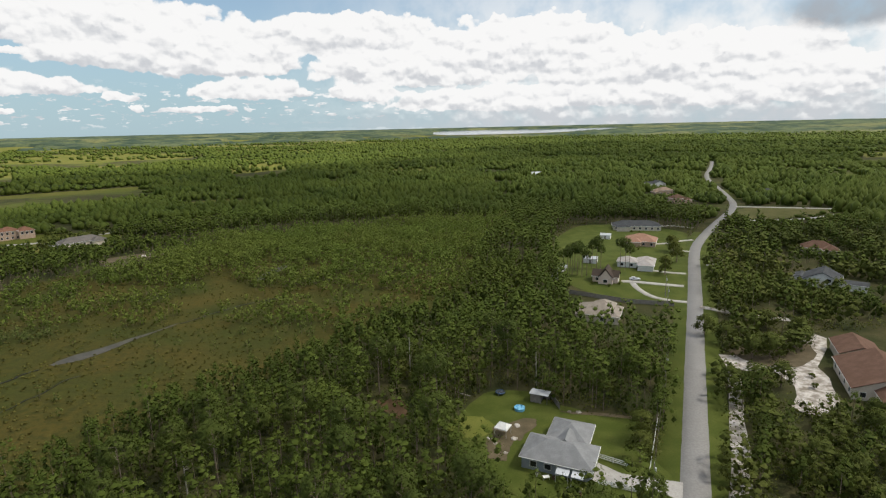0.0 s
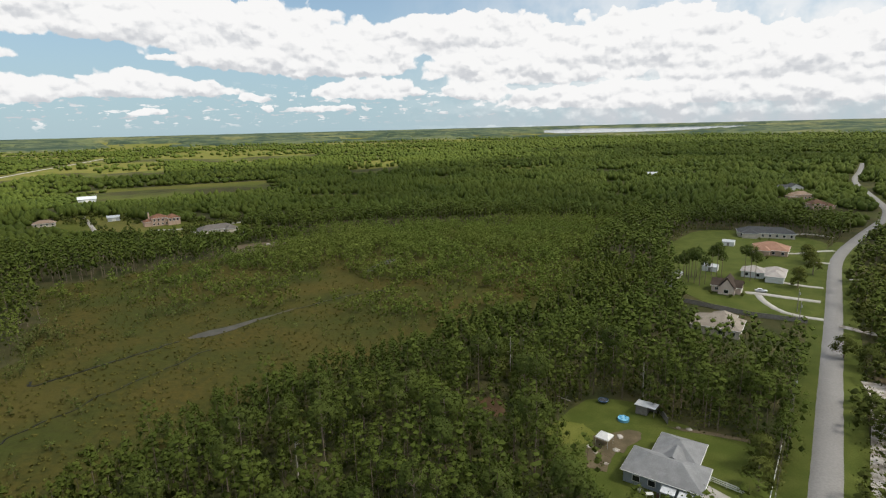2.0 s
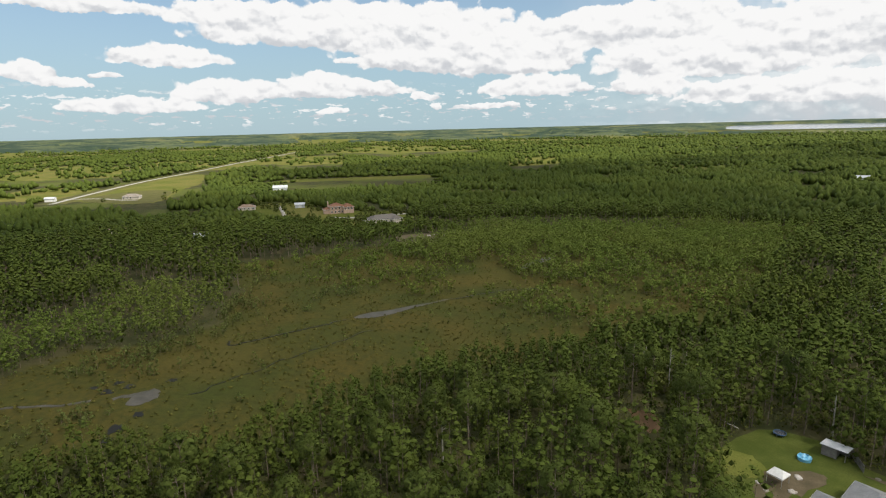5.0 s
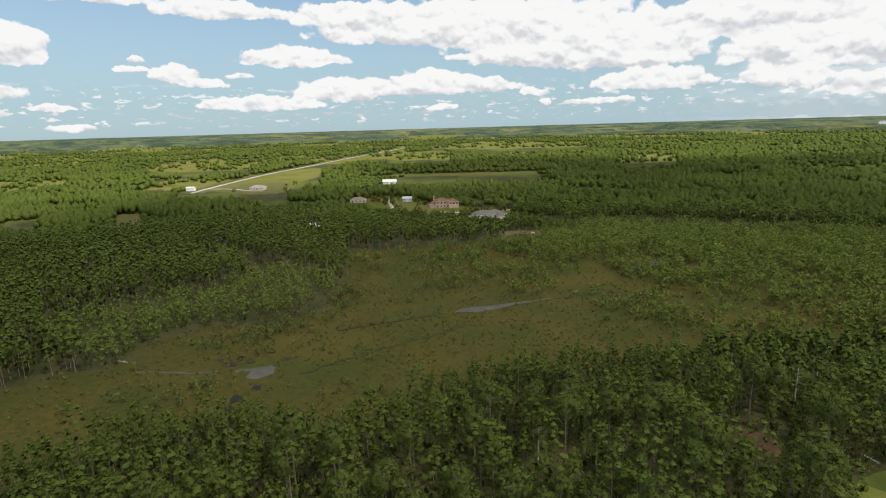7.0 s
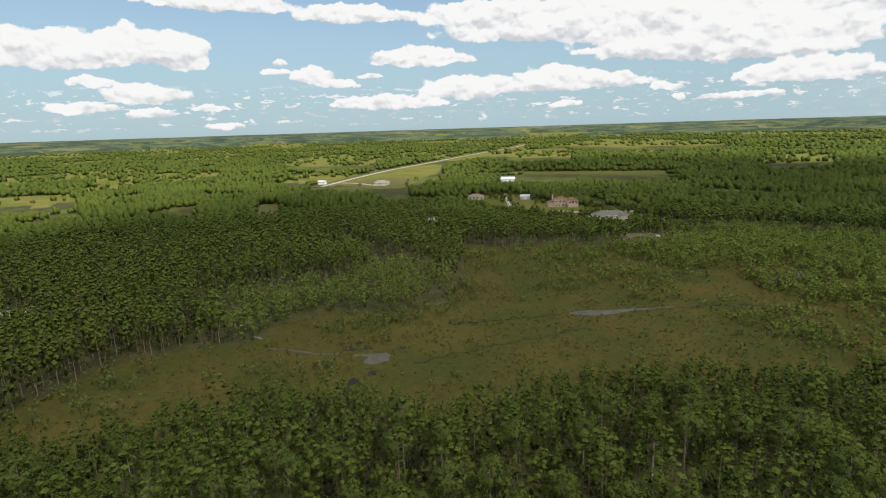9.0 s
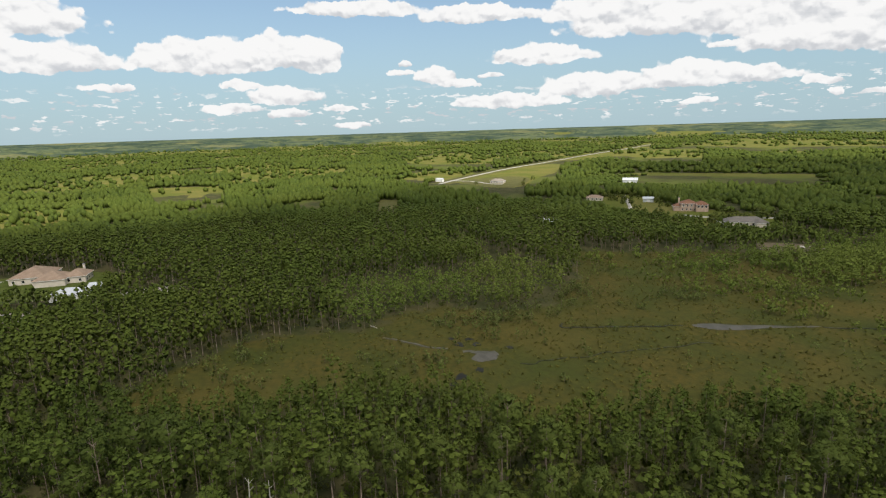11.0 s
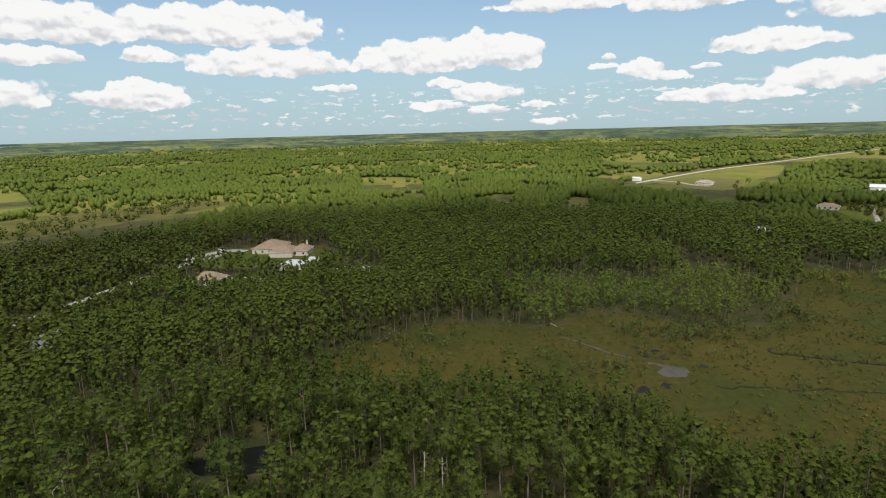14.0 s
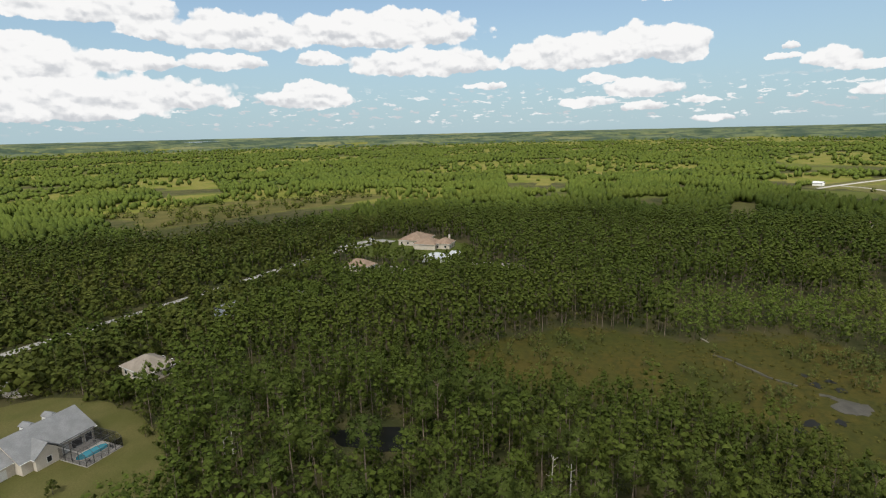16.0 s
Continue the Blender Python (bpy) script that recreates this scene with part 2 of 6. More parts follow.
BLUETARP = surface("light_blue_vinyl", mottled((0.10, 0.36, 0.58), (0.22, 0.52, 0.70), 1.2), 0.4, spec=0.4)
METALROOF = surface("white_metal_roof", mottled((0.46, 0.48, 0.50), (0.56, 0.58, 0.60), 0.3, 3.0), 0.45, spec=0.5)
TAUPEROOF = surface("taupe_shingles", mottled((0.135, 0.122, 0.110), (0.175, 0.160, 0.145), 0.5, 5.0), 0.85, bump=(8.0, 0.02), spec=0.1)
TERRAROOF = surface("terracotta_tiles", mottled((0.20, 0.100, 0.062), (0.27, 0.145, 0.092), 0.5, 5.0), 0.85, bump=(8.0, 0.02), spec=0.1)
STUCCO = surface("cream_stucco", mottled((0.56, 0.50, 0.42), (0.64, 0.58, 0.50), 0.6, 7.0), 0.9)
ROSE = surface("pale_rose_stucco", mottled((0.64, 0.52, 0.45), (0.72, 0.60, 0.53), 0.6, 7.0), 0.9)
PEACH = surface("peach_stucco", mottled((0.46, 0.33, 0.25), (0.54, 0.40, 0.31), 0.6, 7.0), 0.9)
SIDING = surface("blue_grey_siding", mottled((0.27, 0.31, 0.36), (0.32, 0.36, 0.41), 0.8, 7.0), 0.8)
WHITEPAINT = surface("white_paint", mottled((0.72, 0.72, 0.70), (0.80, 0.80, 0.78), 0.8, 5.0), 0.6)
DARKMETAL = surface("dark_bronze", mottled((0.03, 0.03, 0.032), (0.05, 0.05, 0.052), 1.0), 0.5, spec=0.5)
GREYWOOD = surface("weathered_wood", mottled((0.22, 0.20, 0.18), (0.30, 0.28, 0.25), 1.5, 9.0), 0.9)
GLASS = surface("dark_window_glass", mottled((0.02, 0.022, 0.025), (0.03, 0.033, 0.037), 2.0), 0.06, spec=0.5)
BLUEVINYL = surface("blue_vinyl", mottled((0.025, 0.07, 0.15), (0.04, 0.10, 0.20), 0.8), 0.4, spec=0.5)
CARWHITE = surface("white_car_paint", mottled((0.68, 0.69, 0.70), (0.76, 0.77, 0.78), 0.5), 0.25, spec=0.5)
CARDARK = surface("dark_car_paint", mottled((0.03, 0.035, 0.045), (0.05, 0.055, 0.065), 0.5), 0.25, spec=0.5)
RUBBER = surface("black_rubber", mottled((0.015, 0.015, 0.015), (0.025, 0.025, 0.025), 2.0), 0.9)


def ground_paint(g, p):
    marsh = g.attribute("marsh")
    grass = g.attribute("grass")
    rim = g.math("MULTIPLY", g.math("SUBTRACT", g.noise(p, 0.10, 4.0, 0.6), 0.5), 1.1)
    floor = g.mix(g.span(g.noise(p, 0.09, 4.0), 0.35, 0.65), (0.036, 0.042, 0.016), (0.068, 0.062, 0.028))
    floor = g.mix(g.math("MULTIPLY", g.span(g.noise(p, 0.014, 4.0, 0.6), 0.45, 0.62), g.attribute("scrub")), floor, (0.082, 0.096, 0.022))
    bog = g.mix(g.span(g.noise(p, 0.035, 5.0, 0.6), 0.34, 0.66), (0.080, 0.063, 0.016), (0.047, 0.056, 0.013))
    bog = g.mix(g.span(g.noise(p, 0.45, 4.0, 0.65), 0.38, 0.66, 0.0, 0.85), bog, (0.038, 0.042, 0.012))
    bog = g.mix(g.span(g.noise(p, 0.016, 3.0, 0.5), 0.54, 0.72, 0.0, 0.6), bog, (0.082, 0.067, 0.018))
    mead = g.mix(g.span(g.noise(p, 0.02, 4.0), 0.38, 0.62), (0.098, 0.112, 0.020), (0.148, 0.134, 0.038))
    mead = g.mix(g.span(g.noise(p, 0.30, 3.0), 0.35, 0.75, 0.0, 0.5), mead, (0.070, 0.088, 0.016))
    c = g.mix(g.span(g.math("ADD", marsh, rim), 0.40, 0.60), floor, bog)
    # west field: olive-brown grass, with the cloud's shade put into its colour
    shaded_mead = g.mix(g.span(g.noise(p, 0.05, 4.0), 0.36, 0.64), (0.058, 0.060, 0.018), (0.090, 0.080, 0.028))
    mead = g.mix(g.attribute("shaded_mead"), mead, shaded_mead)
    return g.mix(g.span(g.math("ADD", grass, rim), 0.40, 0.60), c, mead)


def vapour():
    """An unseen cloud added for shade: part of the sunbeam goes through, the rest is scattered."""
    m = bpy.data.materials.new("shade_cloud_vapour")
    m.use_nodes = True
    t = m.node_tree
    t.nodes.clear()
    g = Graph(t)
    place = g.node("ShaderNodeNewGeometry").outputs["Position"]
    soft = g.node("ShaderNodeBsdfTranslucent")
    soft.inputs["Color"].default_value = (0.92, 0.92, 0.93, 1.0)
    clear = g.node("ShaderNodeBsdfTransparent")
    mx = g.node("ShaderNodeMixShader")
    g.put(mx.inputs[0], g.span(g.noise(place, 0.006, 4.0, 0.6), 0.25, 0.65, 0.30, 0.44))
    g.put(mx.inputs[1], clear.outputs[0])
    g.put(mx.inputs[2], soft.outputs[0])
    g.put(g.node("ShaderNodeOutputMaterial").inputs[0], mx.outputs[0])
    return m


def screen_mesh():
    """Fine dark insect screen: mostly holes."""
    m = bpy.data.materials.new("insect_screen")
    m.use_nodes = True
    t = m.node_tree
    t.nodes.clear()
    g = Graph(t)
    dark = g.node("ShaderNodeBsdfDiffuse")
    dark.inputs["Color"].default_value = (0.02, 0.02, 0.022, 1.0)
    holes = g.node("ShaderNodeBsdfTransparent")
    mx = g.node("ShaderNodeMixShader")
    mx.inputs[0].default_value = 0.24
    g.put(mx.inputs[1], holes.outputs[0])
    g.put(mx.inputs[2], dark.outputs[0])
    g.put(g.node("ShaderNodeOutputMaterial").inputs[0], mx.outputs[0])
    return m


SCREEN = screen_mesh()
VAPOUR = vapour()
def far_paint(g, p):
    """Woods, clearings and pasture too far to tell apart; distance haze is mixed in as a bluish tint."""
    c = g.mix(g.span(g.noise(p, 0.006, 5.0, 0.65), 0.42, 0.58), (0.032, 0.052, 0.036), (0.092, 0.112, 0.056))
    c = g.mix(g.span(g.noise(p, 0.0018, 3.0, 0.5), 0.56, 0.63, 0.0, 0.85), c, (0.150, 0.150, 0.066))
    return g.mix(g.span(g.noise(p, 0.03, 3.0, 0.6), 0.40, 0.66, 0.0, 0.5), c, (0.034, 0.050, 0.034))


FARWOODS = surface("haze_tinted_canopy", far_paint, 0.9, spec=0.05)
GROUND = surface("land", ground_paint, 0.97, bump=(0.8, 0.25), spec=0.05)


# ------------------------------------------------------------------ small tools
def mesh_of(name, verts, faces, material, smooth=False, tint=None, normals=None):
    """A mesh from arrays: faces is an (n, k) array or a list of tuples; normals, one a vertex, round off leafy masses."""
    me = bpy.data.meshes.new(name)
    verts = np.asarray(verts, dtype=np.float32)
    if isinstance(faces, np.ndarray):
        n, k = faces.shape
        me.vertices.add(len(verts))
        me.vertices.foreach_set("co", verts.ravel())
        me.loops.add(n * k)
        me.loops.foreach_set("vertex_index", faces.astype(np.int32).ravel())
        me.polygons.add(n)
        me.polygons.foreach_set("loop_start", np.arange(0, n * k, k, dtype=np.int32))
        if smooth:
            me.polygons.foreach_set("use_smooth", np.ones(n, dtype=bool))
        me.update(calc_edges=True)
    else:
        me.from_pydata([tuple(map(float, v)) for v in verts], [], faces)
        me.update()
    if tint is not None:
        me.attributes.new("tint", "FLOAT", "POINT").data.foreach_set("value", np.asarray(tint, dtype=np.float32))
    if normals is not None:
        me.attributes.new("custom_normal", "FLOAT_VECTOR", "POINT").data.foreach_set("vector", np.asarray(normals, dtype=np.float32).ravel())
    me.materials.append(material)
    return me


def part(name, bm, material, parent, label="", m=None):
    """Links a bmesh as one mesh object under a thing or a part."""
    me = bpy.data.meshes.new(name)
    bmesh.ops.recalc_face_normals(bm, faces=bm.faces)
    bm.to_mesh(me)
    bm.free()
    me.materials.append(material)
    return hang(name, me, parent, label, m)


def hang(name, me, parent, label="", m=None):
    ob = new(name, me)
    if parent is not None:
        ob.parent = parent
    if m is not None:
        ob.matrix_basis = m
    return tagged(ob, label)


def thing(name, label, category, m, group="", kind=""):
    ob = new(name)
    ob.matrix_basis = m
    return tagged(ob, label, category, group, kind)


def box(x0, y0, z0, x1, y1, z1, bm=None, bevel=0.0):
    bm = bm or bmesh.new()
    made = bmesh.ops.create_cube(bm, size=1.0)["verts"]
    for v in made:
        v.co = ((x0 + x1) / 2 + v.co.x * (x1 - x0), (y0 + y1) / 2 + v.co.y * (y1 - y0), (z0 + z1) / 2 + v.co.z * (z1 - z0))
    if bevel:
        edges = {e for v in made for e in v.link_edges}
        bmesh.ops.bevel(bm, geom=list(edges), offset=bevel, segments=2, affect="EDGES")
    return bm


def rod(a, b, r0, r1, sides=6, bm=None):
    bm = bm or bmesh.new()
    a, b = Vector(a), Vector(b)
    q = (b - a).to_track_quat("Z", "Y").to_matrix()
    rings = []
    for c, r in ((a, r0), (b, r1)):
        rings.append([bm.verts.new(c + q @ Vector((r * math.cos(6.28319 * i / sides), r * math.sin(6.28319 * i / sides), 0))) for i in range(sides)])
    for i in range(sides):
        bm.faces.new((rings[0][i], rings[0][(i + 1) % sides], rings[1][(i + 1) % sides], rings[1][i]))
    bm.faces.new(rings[0][::-1])
    bm.faces.new(rings[1])
    return bm


def lattice(ix, iy, seed):
    h = (ix.astype(np.int64) * 374761393 + iy.astype(np.int64) * 668265263 + seed * 144665) & 0x7FFFFFFF
    h = ((h ^ (h >> 13)) * 1274126177) & 0x7FFFFFFF
    return ((h ^ (h >> 16)) & 0xFFFF) / 65535.0


def lumps(x, y, size, seed=0, octaves=3):
    """Smooth noise from 0 to 1 over the plan, with features of that size in metres."""
    total, weight, amp = 0.0, 0.0, 1.0
    for o in range(octaves):
        fx, fy = x / size * 2**o + 57.3 * o, y / size * 2**o - 31.7 * o
        ix, iy = np.floor(fx), np.floor(fy)
        u, v = fx - ix, fy - iy
        u, v = u * u * (3 - 2 * u), v * v * (3 - 2 * v)
        a, b = lattice(ix, iy, seed + o), lattice(ix + 1, iy, seed + o)
        c, d = lattice(ix, iy + 1, seed + o), lattice(ix + 1, iy + 1, seed + o)
        total, weight, amp = total + amp * ((a * (1 - u) + b * u) * (1 - v) + (c * (1 - u) + d * u) * v), weight + amp, amp * 0.5
    return total / weight


def inside(x, y, poly):
    hit = np.zeros(np.shape(x), dtype=bool)
    for (ax, ay), (bx, by) in zip(poly, poly[1:] + poly[:1]):
        if ay != by:
            hit ^= ((ay > y) != (by > y)) & (x < (bx - ax) * (y - ay) / (by - ay) + ax)
    return hit


def off_line(x, y, line, closed=False):
    """Distance to a polyline."""
    best = np.full(np.shape(x), 1e9)
    for (ax, ay), (bx, by) in zip(line, line[1:] + (line[:1] if closed else [])):
        dx, dy = bx - ax, by - ay
        s = np.clip(((x - ax) * dx + (y - ay) * dy) / (dx * dx + dy * dy + 1e-9), 0, 1)
        best = np.minimum(best, np.hypot(x - ax - s * dx, y - ay - s * dy))
    return best


def rounded(poly, times=2):
    """Chaikin's corner cutting of a closed outline."""
    for _ in range(times):
        poly = [p for a, b in zip(poly, poly[1:] + poly[:1]) for p in ((a[0] * .75 + b[0] * .25, a[1] * .75 + b[1] * .25), (a[0] * .25 + b[0] * .75, a[1] * .25 + b[1] * .75))]
    return poly


def far_rise(r):
    """Lifts the far ground gently so skyline and lake fit the camera's view."""
    s = np.clip((r - 2600.0) / 2300.0, 0, 1)
    return 50.0 * s * s


# ------------------------------------------------------------------ plan
MAIN_ROAD = [(-70, -172), (8, 4), (48.4, 95.3), (72.1, 148.1), (103.5, 217.8), (133.6, 286.5), (146, 310), (167, 343), (194, 382), (241, 448), (268, 515),
             (294, 590), (334, 703), (403, 831), (473, 972)]
BACK_ROAD = [(-70, -172), (-100, -186), (-136, -178), (-166, -167), (-187, -159), (-246, -137), (-271, -130), (-318, -112), (-340, -96)]
SIDE_ROAD = [(241, 448), (274, 438), (300, 428), (326, 415)]
LOOP_ROAD = [(194, 382), (214, 384), (242, 381), (268, 388), (290, 400)]
FAR_ROAD = [(-655, 318), (-690, 360), (-752, 440), (-826, 540), (-898, 667), (-975, 792), (-1090, 975), (-1240, 1245), (-1390, 1490)]
NEAR_EDGE = [(16, 262), (2, 206), (-22, 184), (-40, 158), (-58, 141), (-70, 131), (-78, 116), (-82, 101), (-90, 84), (-95, 68), (-108, 62), (-121, 56), (-131, 44),
             (-133, 28), (-137, 10), (-141, -6), (-150, -18)]
FAR_EDGE = [(-163, -25), (-177, -5), (-192, 18), (-187, 42), (-179, 56), (-190, 70), (-192, 88), (-173, 110), (-166, 130), (-176, 140), (-200, 172), (-223, 187),
            (-248, 176), (-246, 196), (-216, 230), (-192, 266), (-176, 290), (-142, 356), (-88, 378), (0, 404)]
MARSH = NEAR_EDGE + FAR_EDGE + [(40, 428), (70, 480), (84, 500), (70, 440), (44, 380), (28, 320)]
YARD_ONE = [(27, 126), (49, 119), (43, 103), (45, 95), (42, 86), (24, 84), (10, 88), (6, 98), (4, 110), (0, 118), (4, 128), (12, 137), (24, 134)]
YARD_TWO = [(50, 222), (60, 300), (66, 330), (92, 380), (118, 380), (160, 352), (142, 316), (126, 280), (108, 236), (93, 200)]
YARD_POOL = [(-73, -160), (-112, -146), (-122, -132), (-124, -119), (-117, -99), (-105, -84), (-88, -70), (-66, -74), (-50, -120)]
YARD_TAN = [(-352, -118), (-356, -84), (-350, -50), (-334, -32), (-312, -30), (-290, -44), (-296, -70), (-304, -104), (-322, -118)]
YARD_BROWN = [(78, 158), (84, 121), (96, 116), (104, 112), (124, 108), (140, 140), (156, 156), (160, 172), (124, 172), (100, 150)]
FIELD_HOUSE = [(-690, 338), (-560, 350), (-548, 376), (-640, 470), (-690, 540), (-800, 640), (-870, 680), (-830, 560), (-756, 440)]
FIELD_STRIP = [(-600, 560), (-560, 588), (-405, 684), (-380, 740), (-432, 735), (-590, 625)]
FIELD_PATCH = [(-545, 196), (-528, 210), (-470, 186), (-470, 168), (-500, 172)]
FIELD_WEST = [(-380, -292), (-432, -344), (-446, -400), (-560, -330), (-640, -200), (-600, -148), (-540, -190), (-480, -230)]
VILLA_CLEAR = [(-410, 415), (-425, 370), (-400, 345), (-350, 330), (-296, 322), (-250, 325), (-218, 345), (-225, 385), (-258, 396), (-330, 385), (-360, 400)]
JUNK_CLEAR = [(-200, 300), (-172, 280), (-150, 300), (-160, 318), (-186, 318)]
FIELD_ROAD = [(-1084, 998), (-1200, 1200), (-1020, 1290), (-772, 976), (-833, 880)]
FIELD_OLIVE = [(-1416, 621), (-1200, 690), (-960, 601), (-1086, 474), (-1250, 520)]
FIELD_NORTH = [(-1500, 2150), (-1312, 1967), (-915, 1980), (-721, 1595), (-933, 1394), (-1267, 1465)]
FIELD_EAST = [(815, 1085), (1034, 1209), (871, 1017), (746, 975)]
FIELD_MID = [(-457, 1159), (-356, 1243), (-289, 1009), (-353, 921)]
FIELD_BARE = [(-905, -34), (-862, 65), (-760, 60), (-761, -24)]
FIELD_SOUTH = [(-987, -763), (-837, -507), (-708, -418), (-705, -495), (-807, -626)]
FIELD_GLADE = [(30, 428), (48, 517), (107, 525), (100, 470), (77, 445)]
FAR_FIELDS = [FIELD_ROAD, FIELD_OLIVE, FIELD_NORTH, FIELD_EAST, FIELD_MID, FIELD_BARE, FIELD_SOUTH]
DARK_POND = [(-115, -47), (-118, -30), (-113, -24), (-107, -26), (-107, -38), (-110, -46)]
SCRAPE = [(-147, 77), (-143, 80), (-138, 76), (-134.5, 80), (-136, 85), (-140, 86.5), (-144, 81)]
SLOUGH = [(-125, 158), (-121, 159), (-115, 162.5), (-112.5, 170), (-108, 181), (-101, 194), (-101.6, 194.6), (-109, 183), (-115, 174), (-120, 167), (-125, 161)]
RUNNEL = [(-150, 120), (-146, 118), (-136, 136), (-126, 155)]
RUNNEL_NORTH = [(-101, 194), (-94, 203), (-86, 214), (-70, 226)]
RUNNEL_WEST = [(-171, 60), (-165, 63), (-158, 65.5), (-150, 74)]
TRAIL = [(-128, 88), (-126, 94), (-120, 116), (-117, 133), (-110, 150)]
CREEK = [(-93, 252), (-88, 254), (-86, 266), (-82, 280), (-88, 282), (-92, 268)]
BROOK = [(-171, 60), (-168, 64), (-160, 66), (-153, 74), (-158, 72), (-166, 67)]
LAKE = [(-95, 4560), (-70, 3850), (300, 3780), (640, 3800), (900, 3900), (1180, 3960), (1420, 4150), (1500, 4330), (1300, 4400), (800, 4450), (300, 4620)]
LAKE_WEST = [(-3450, -2500), (-3800, -2250), (-4150, -2280), (-4100, -2560), (-3700, -2760)]
BARE_GAP = [(-20, 133), (-9, 126), (-9, 112), (-13, 108), (-18, 118)]
# kept free of trees so the camera sees the black pond
POND_VIEW_GAP = [(-109, -46), (-110, -36), (-108, -26), (-101, -28), (-100, -41)]
DRY_LOT = [(206, 396), (244, 390), (268, 396), (296, 412), (318, 424), (276, 434), (244, 442), (226, 424)]
GREY_CLEAR = [(46, 184), (50, 222), (93, 200), (80, 172), (62, 164), (46, 166)]
CLEARINGS = [GREY_CLEAR, YARD_BROWN, YARD_ONE, YARD_TWO, YARD_POOL, YARD_TAN, FIELD_HOUSE, FIELD_STRIP, FIELD_PATCH, FIELD_WEST, VILLA_CLEAR, JUNK_CLEAR, DARK_POND, POND_VIEW_GAP, BARE_GAP, DRY_LOT, *FAR_FIELDS]


def is_open(x, y, r):
    """Broad natural meadows among the far woods."""
    n = lumps(x * 0.55 + y * 0.2, y * 0.9, 170.0, 11)
    west = np.clip((-x - 300) / 700.0, 0, 1)
    east = np.clip((x + 100) / 300.0, 0, 1)
    return (n > 0.69 - 0.08 * west - 0.04 * (r > 1200) + 0.16 * east) & (r > 560)


def marsh_share(x, y):
    d = off_line(x, y, MARSH, True)
    return 0.5 + np.where(inside(x, y, MARSH), d, -d) / 24.0


# ------------------------------------------------------------------ ground
def build_ground():
    angles = np.concatenate([np.radians(np.arange(-48, 148, 0.75)), np.radians(np.arange(150, 312, 3.0))])
    rings = np.concatenate([np.arange(4, 60, 8.0), 60 * np.exp(np.linspace(0, math.log(4950 / 60), 185))])
    R, A = np.meshgrid(rings, angles, indexing="ij")
    x, y = -R * np.sin(A), R * np.cos(A)
    z = far_rise(R)
    x, y, z, r = x.ravel(), y.ravel(), z.ravel(), R.ravel()
    n, m = len(rings), len(angles)
    i, j = np.meshgrid(np.arange(n - 1), np.arange(m), indexing="ij")
    a, b = (i * m + j).ravel(), (i * m + (j + 1) % m).ravel()
    quads = np.stack([a, a + m, b + m, b], 1)
    x, y, z = np.append(x, 0), np.append(y, 0), np.append(z, 0)
    me = bpy.data.meshes.new("ground")
    hub = [(n * m, int(k), int((k + 1) % m)) for k in range(m)]
    me.from_pydata(np.stack([x, y, z], 1).tolist(), [], [tuple(q) for q in quads[:, ::-1].tolist()] + hub)
    r = np.append(r, 0)
    d = off_line(x, y, FIELD_GLADE, True)
    marsh = np.clip(np.maximum(marsh_share(x, y), 0.5 + np.where(inside(x, y, FIELD_GLADE), d, -d) / 24.0), 0, 1)
    grass = np.zeros(len(x))
    for poly in (FIELD_HOUSE, FIELD_STRIP, FIELD_PATCH, FIELD_WEST, VILLA_CLEAR, *FAR_FIELDS):
        d = off_line(x, y, poly, True)
        grass = np.maximum(grass, np.clip(0.5 + np.where(inside(x, y, poly), d, -d) / 20.0, 0, 1))
    grass = np.maximum(grass, is_open(x, y, r) * 1.0)
    shaded_mead = inside(x, y, FIELD_WEST) * 1.0
    scrub = np.clip((r - 420) / 200.0, 0, 1)
    for key, value in (("scrub", scrub), ("marsh", marsh), ("grass", grass), ("shaded_mead", shaded_mead)):
        me.attributes.new(key, "FLOAT", "POINT").data.foreach_set("value", value.astype(np.float32))
    me.materials.append(GROUND)
    me.update()
    tagged(new("ground", me), "flat land of woods, brown marsh and meadows", "ground", kind="structure")


def strip(name, line, width, z, material, label, category="road", times=2):
    """A paved band along a line, with a little thickness and worn edges."""
    rng = np.random.default_rng(len(line) + int(width * 10))
    for _ in range(times):
        line = [line[0]] + [p for a, b in zip(line, line[1:]) for p in ((a[0] * .75 + b[0] * .25, a[1] * .75 + b[1] * .25), (a[0] * .25 + b[0] * .75, a[1] * .25 + b[1] * .75))] + [line[-1]]
    pts = []
    for a, b in zip(line, line[1:]):
        k = max(1, int(math.dist(a, b) / 3.0))
        pts += [(a[0] + (b[0] - a[0]) * i / k, a[1] + (b[1] - a[1]) * i / k) for i in range(k)]
    pts.append(line[-1])
    p = np.array(pts)
    d = np.gradient(p, axis=0)
    d /= np.linalg.norm(d, axis=1)[:, None] + 1e-9
    nrm = np.stack([-d[:, 1], d[:, 0]], 1)
    w = width / 2 + rng.normal(0, 0.05, (len(p), 2))
    zz = far_rise(np.hypot(p[:, 0], p[:, 1])) + z
    rows = [np.column_stack([p + nrm * (w[:, :1] + 0.12), zz - z - 0.1]), np.column_stack([p + nrm * w[:, :1], zz]),
            np.column_stack([p - nrm * w[:, 1:], zz]), np.column_stack([p - nrm * (w[:, 1:] + 0.12), zz - z - 0.1])]
    v = np.stack(rows, 1).reshape(-1, 3)
    k = np.arange(len(p) - 1)[:, None] * 4
    f = np.concatenate([np.stack([k + s, k + s + 1, k + s + 5, k + s + 4], 2).reshape(-1, 4) for s in range(3)])
    return tagged(new(name, mesh_of(name, v, f[:, ::-1], material)), label, category, kind="structure")


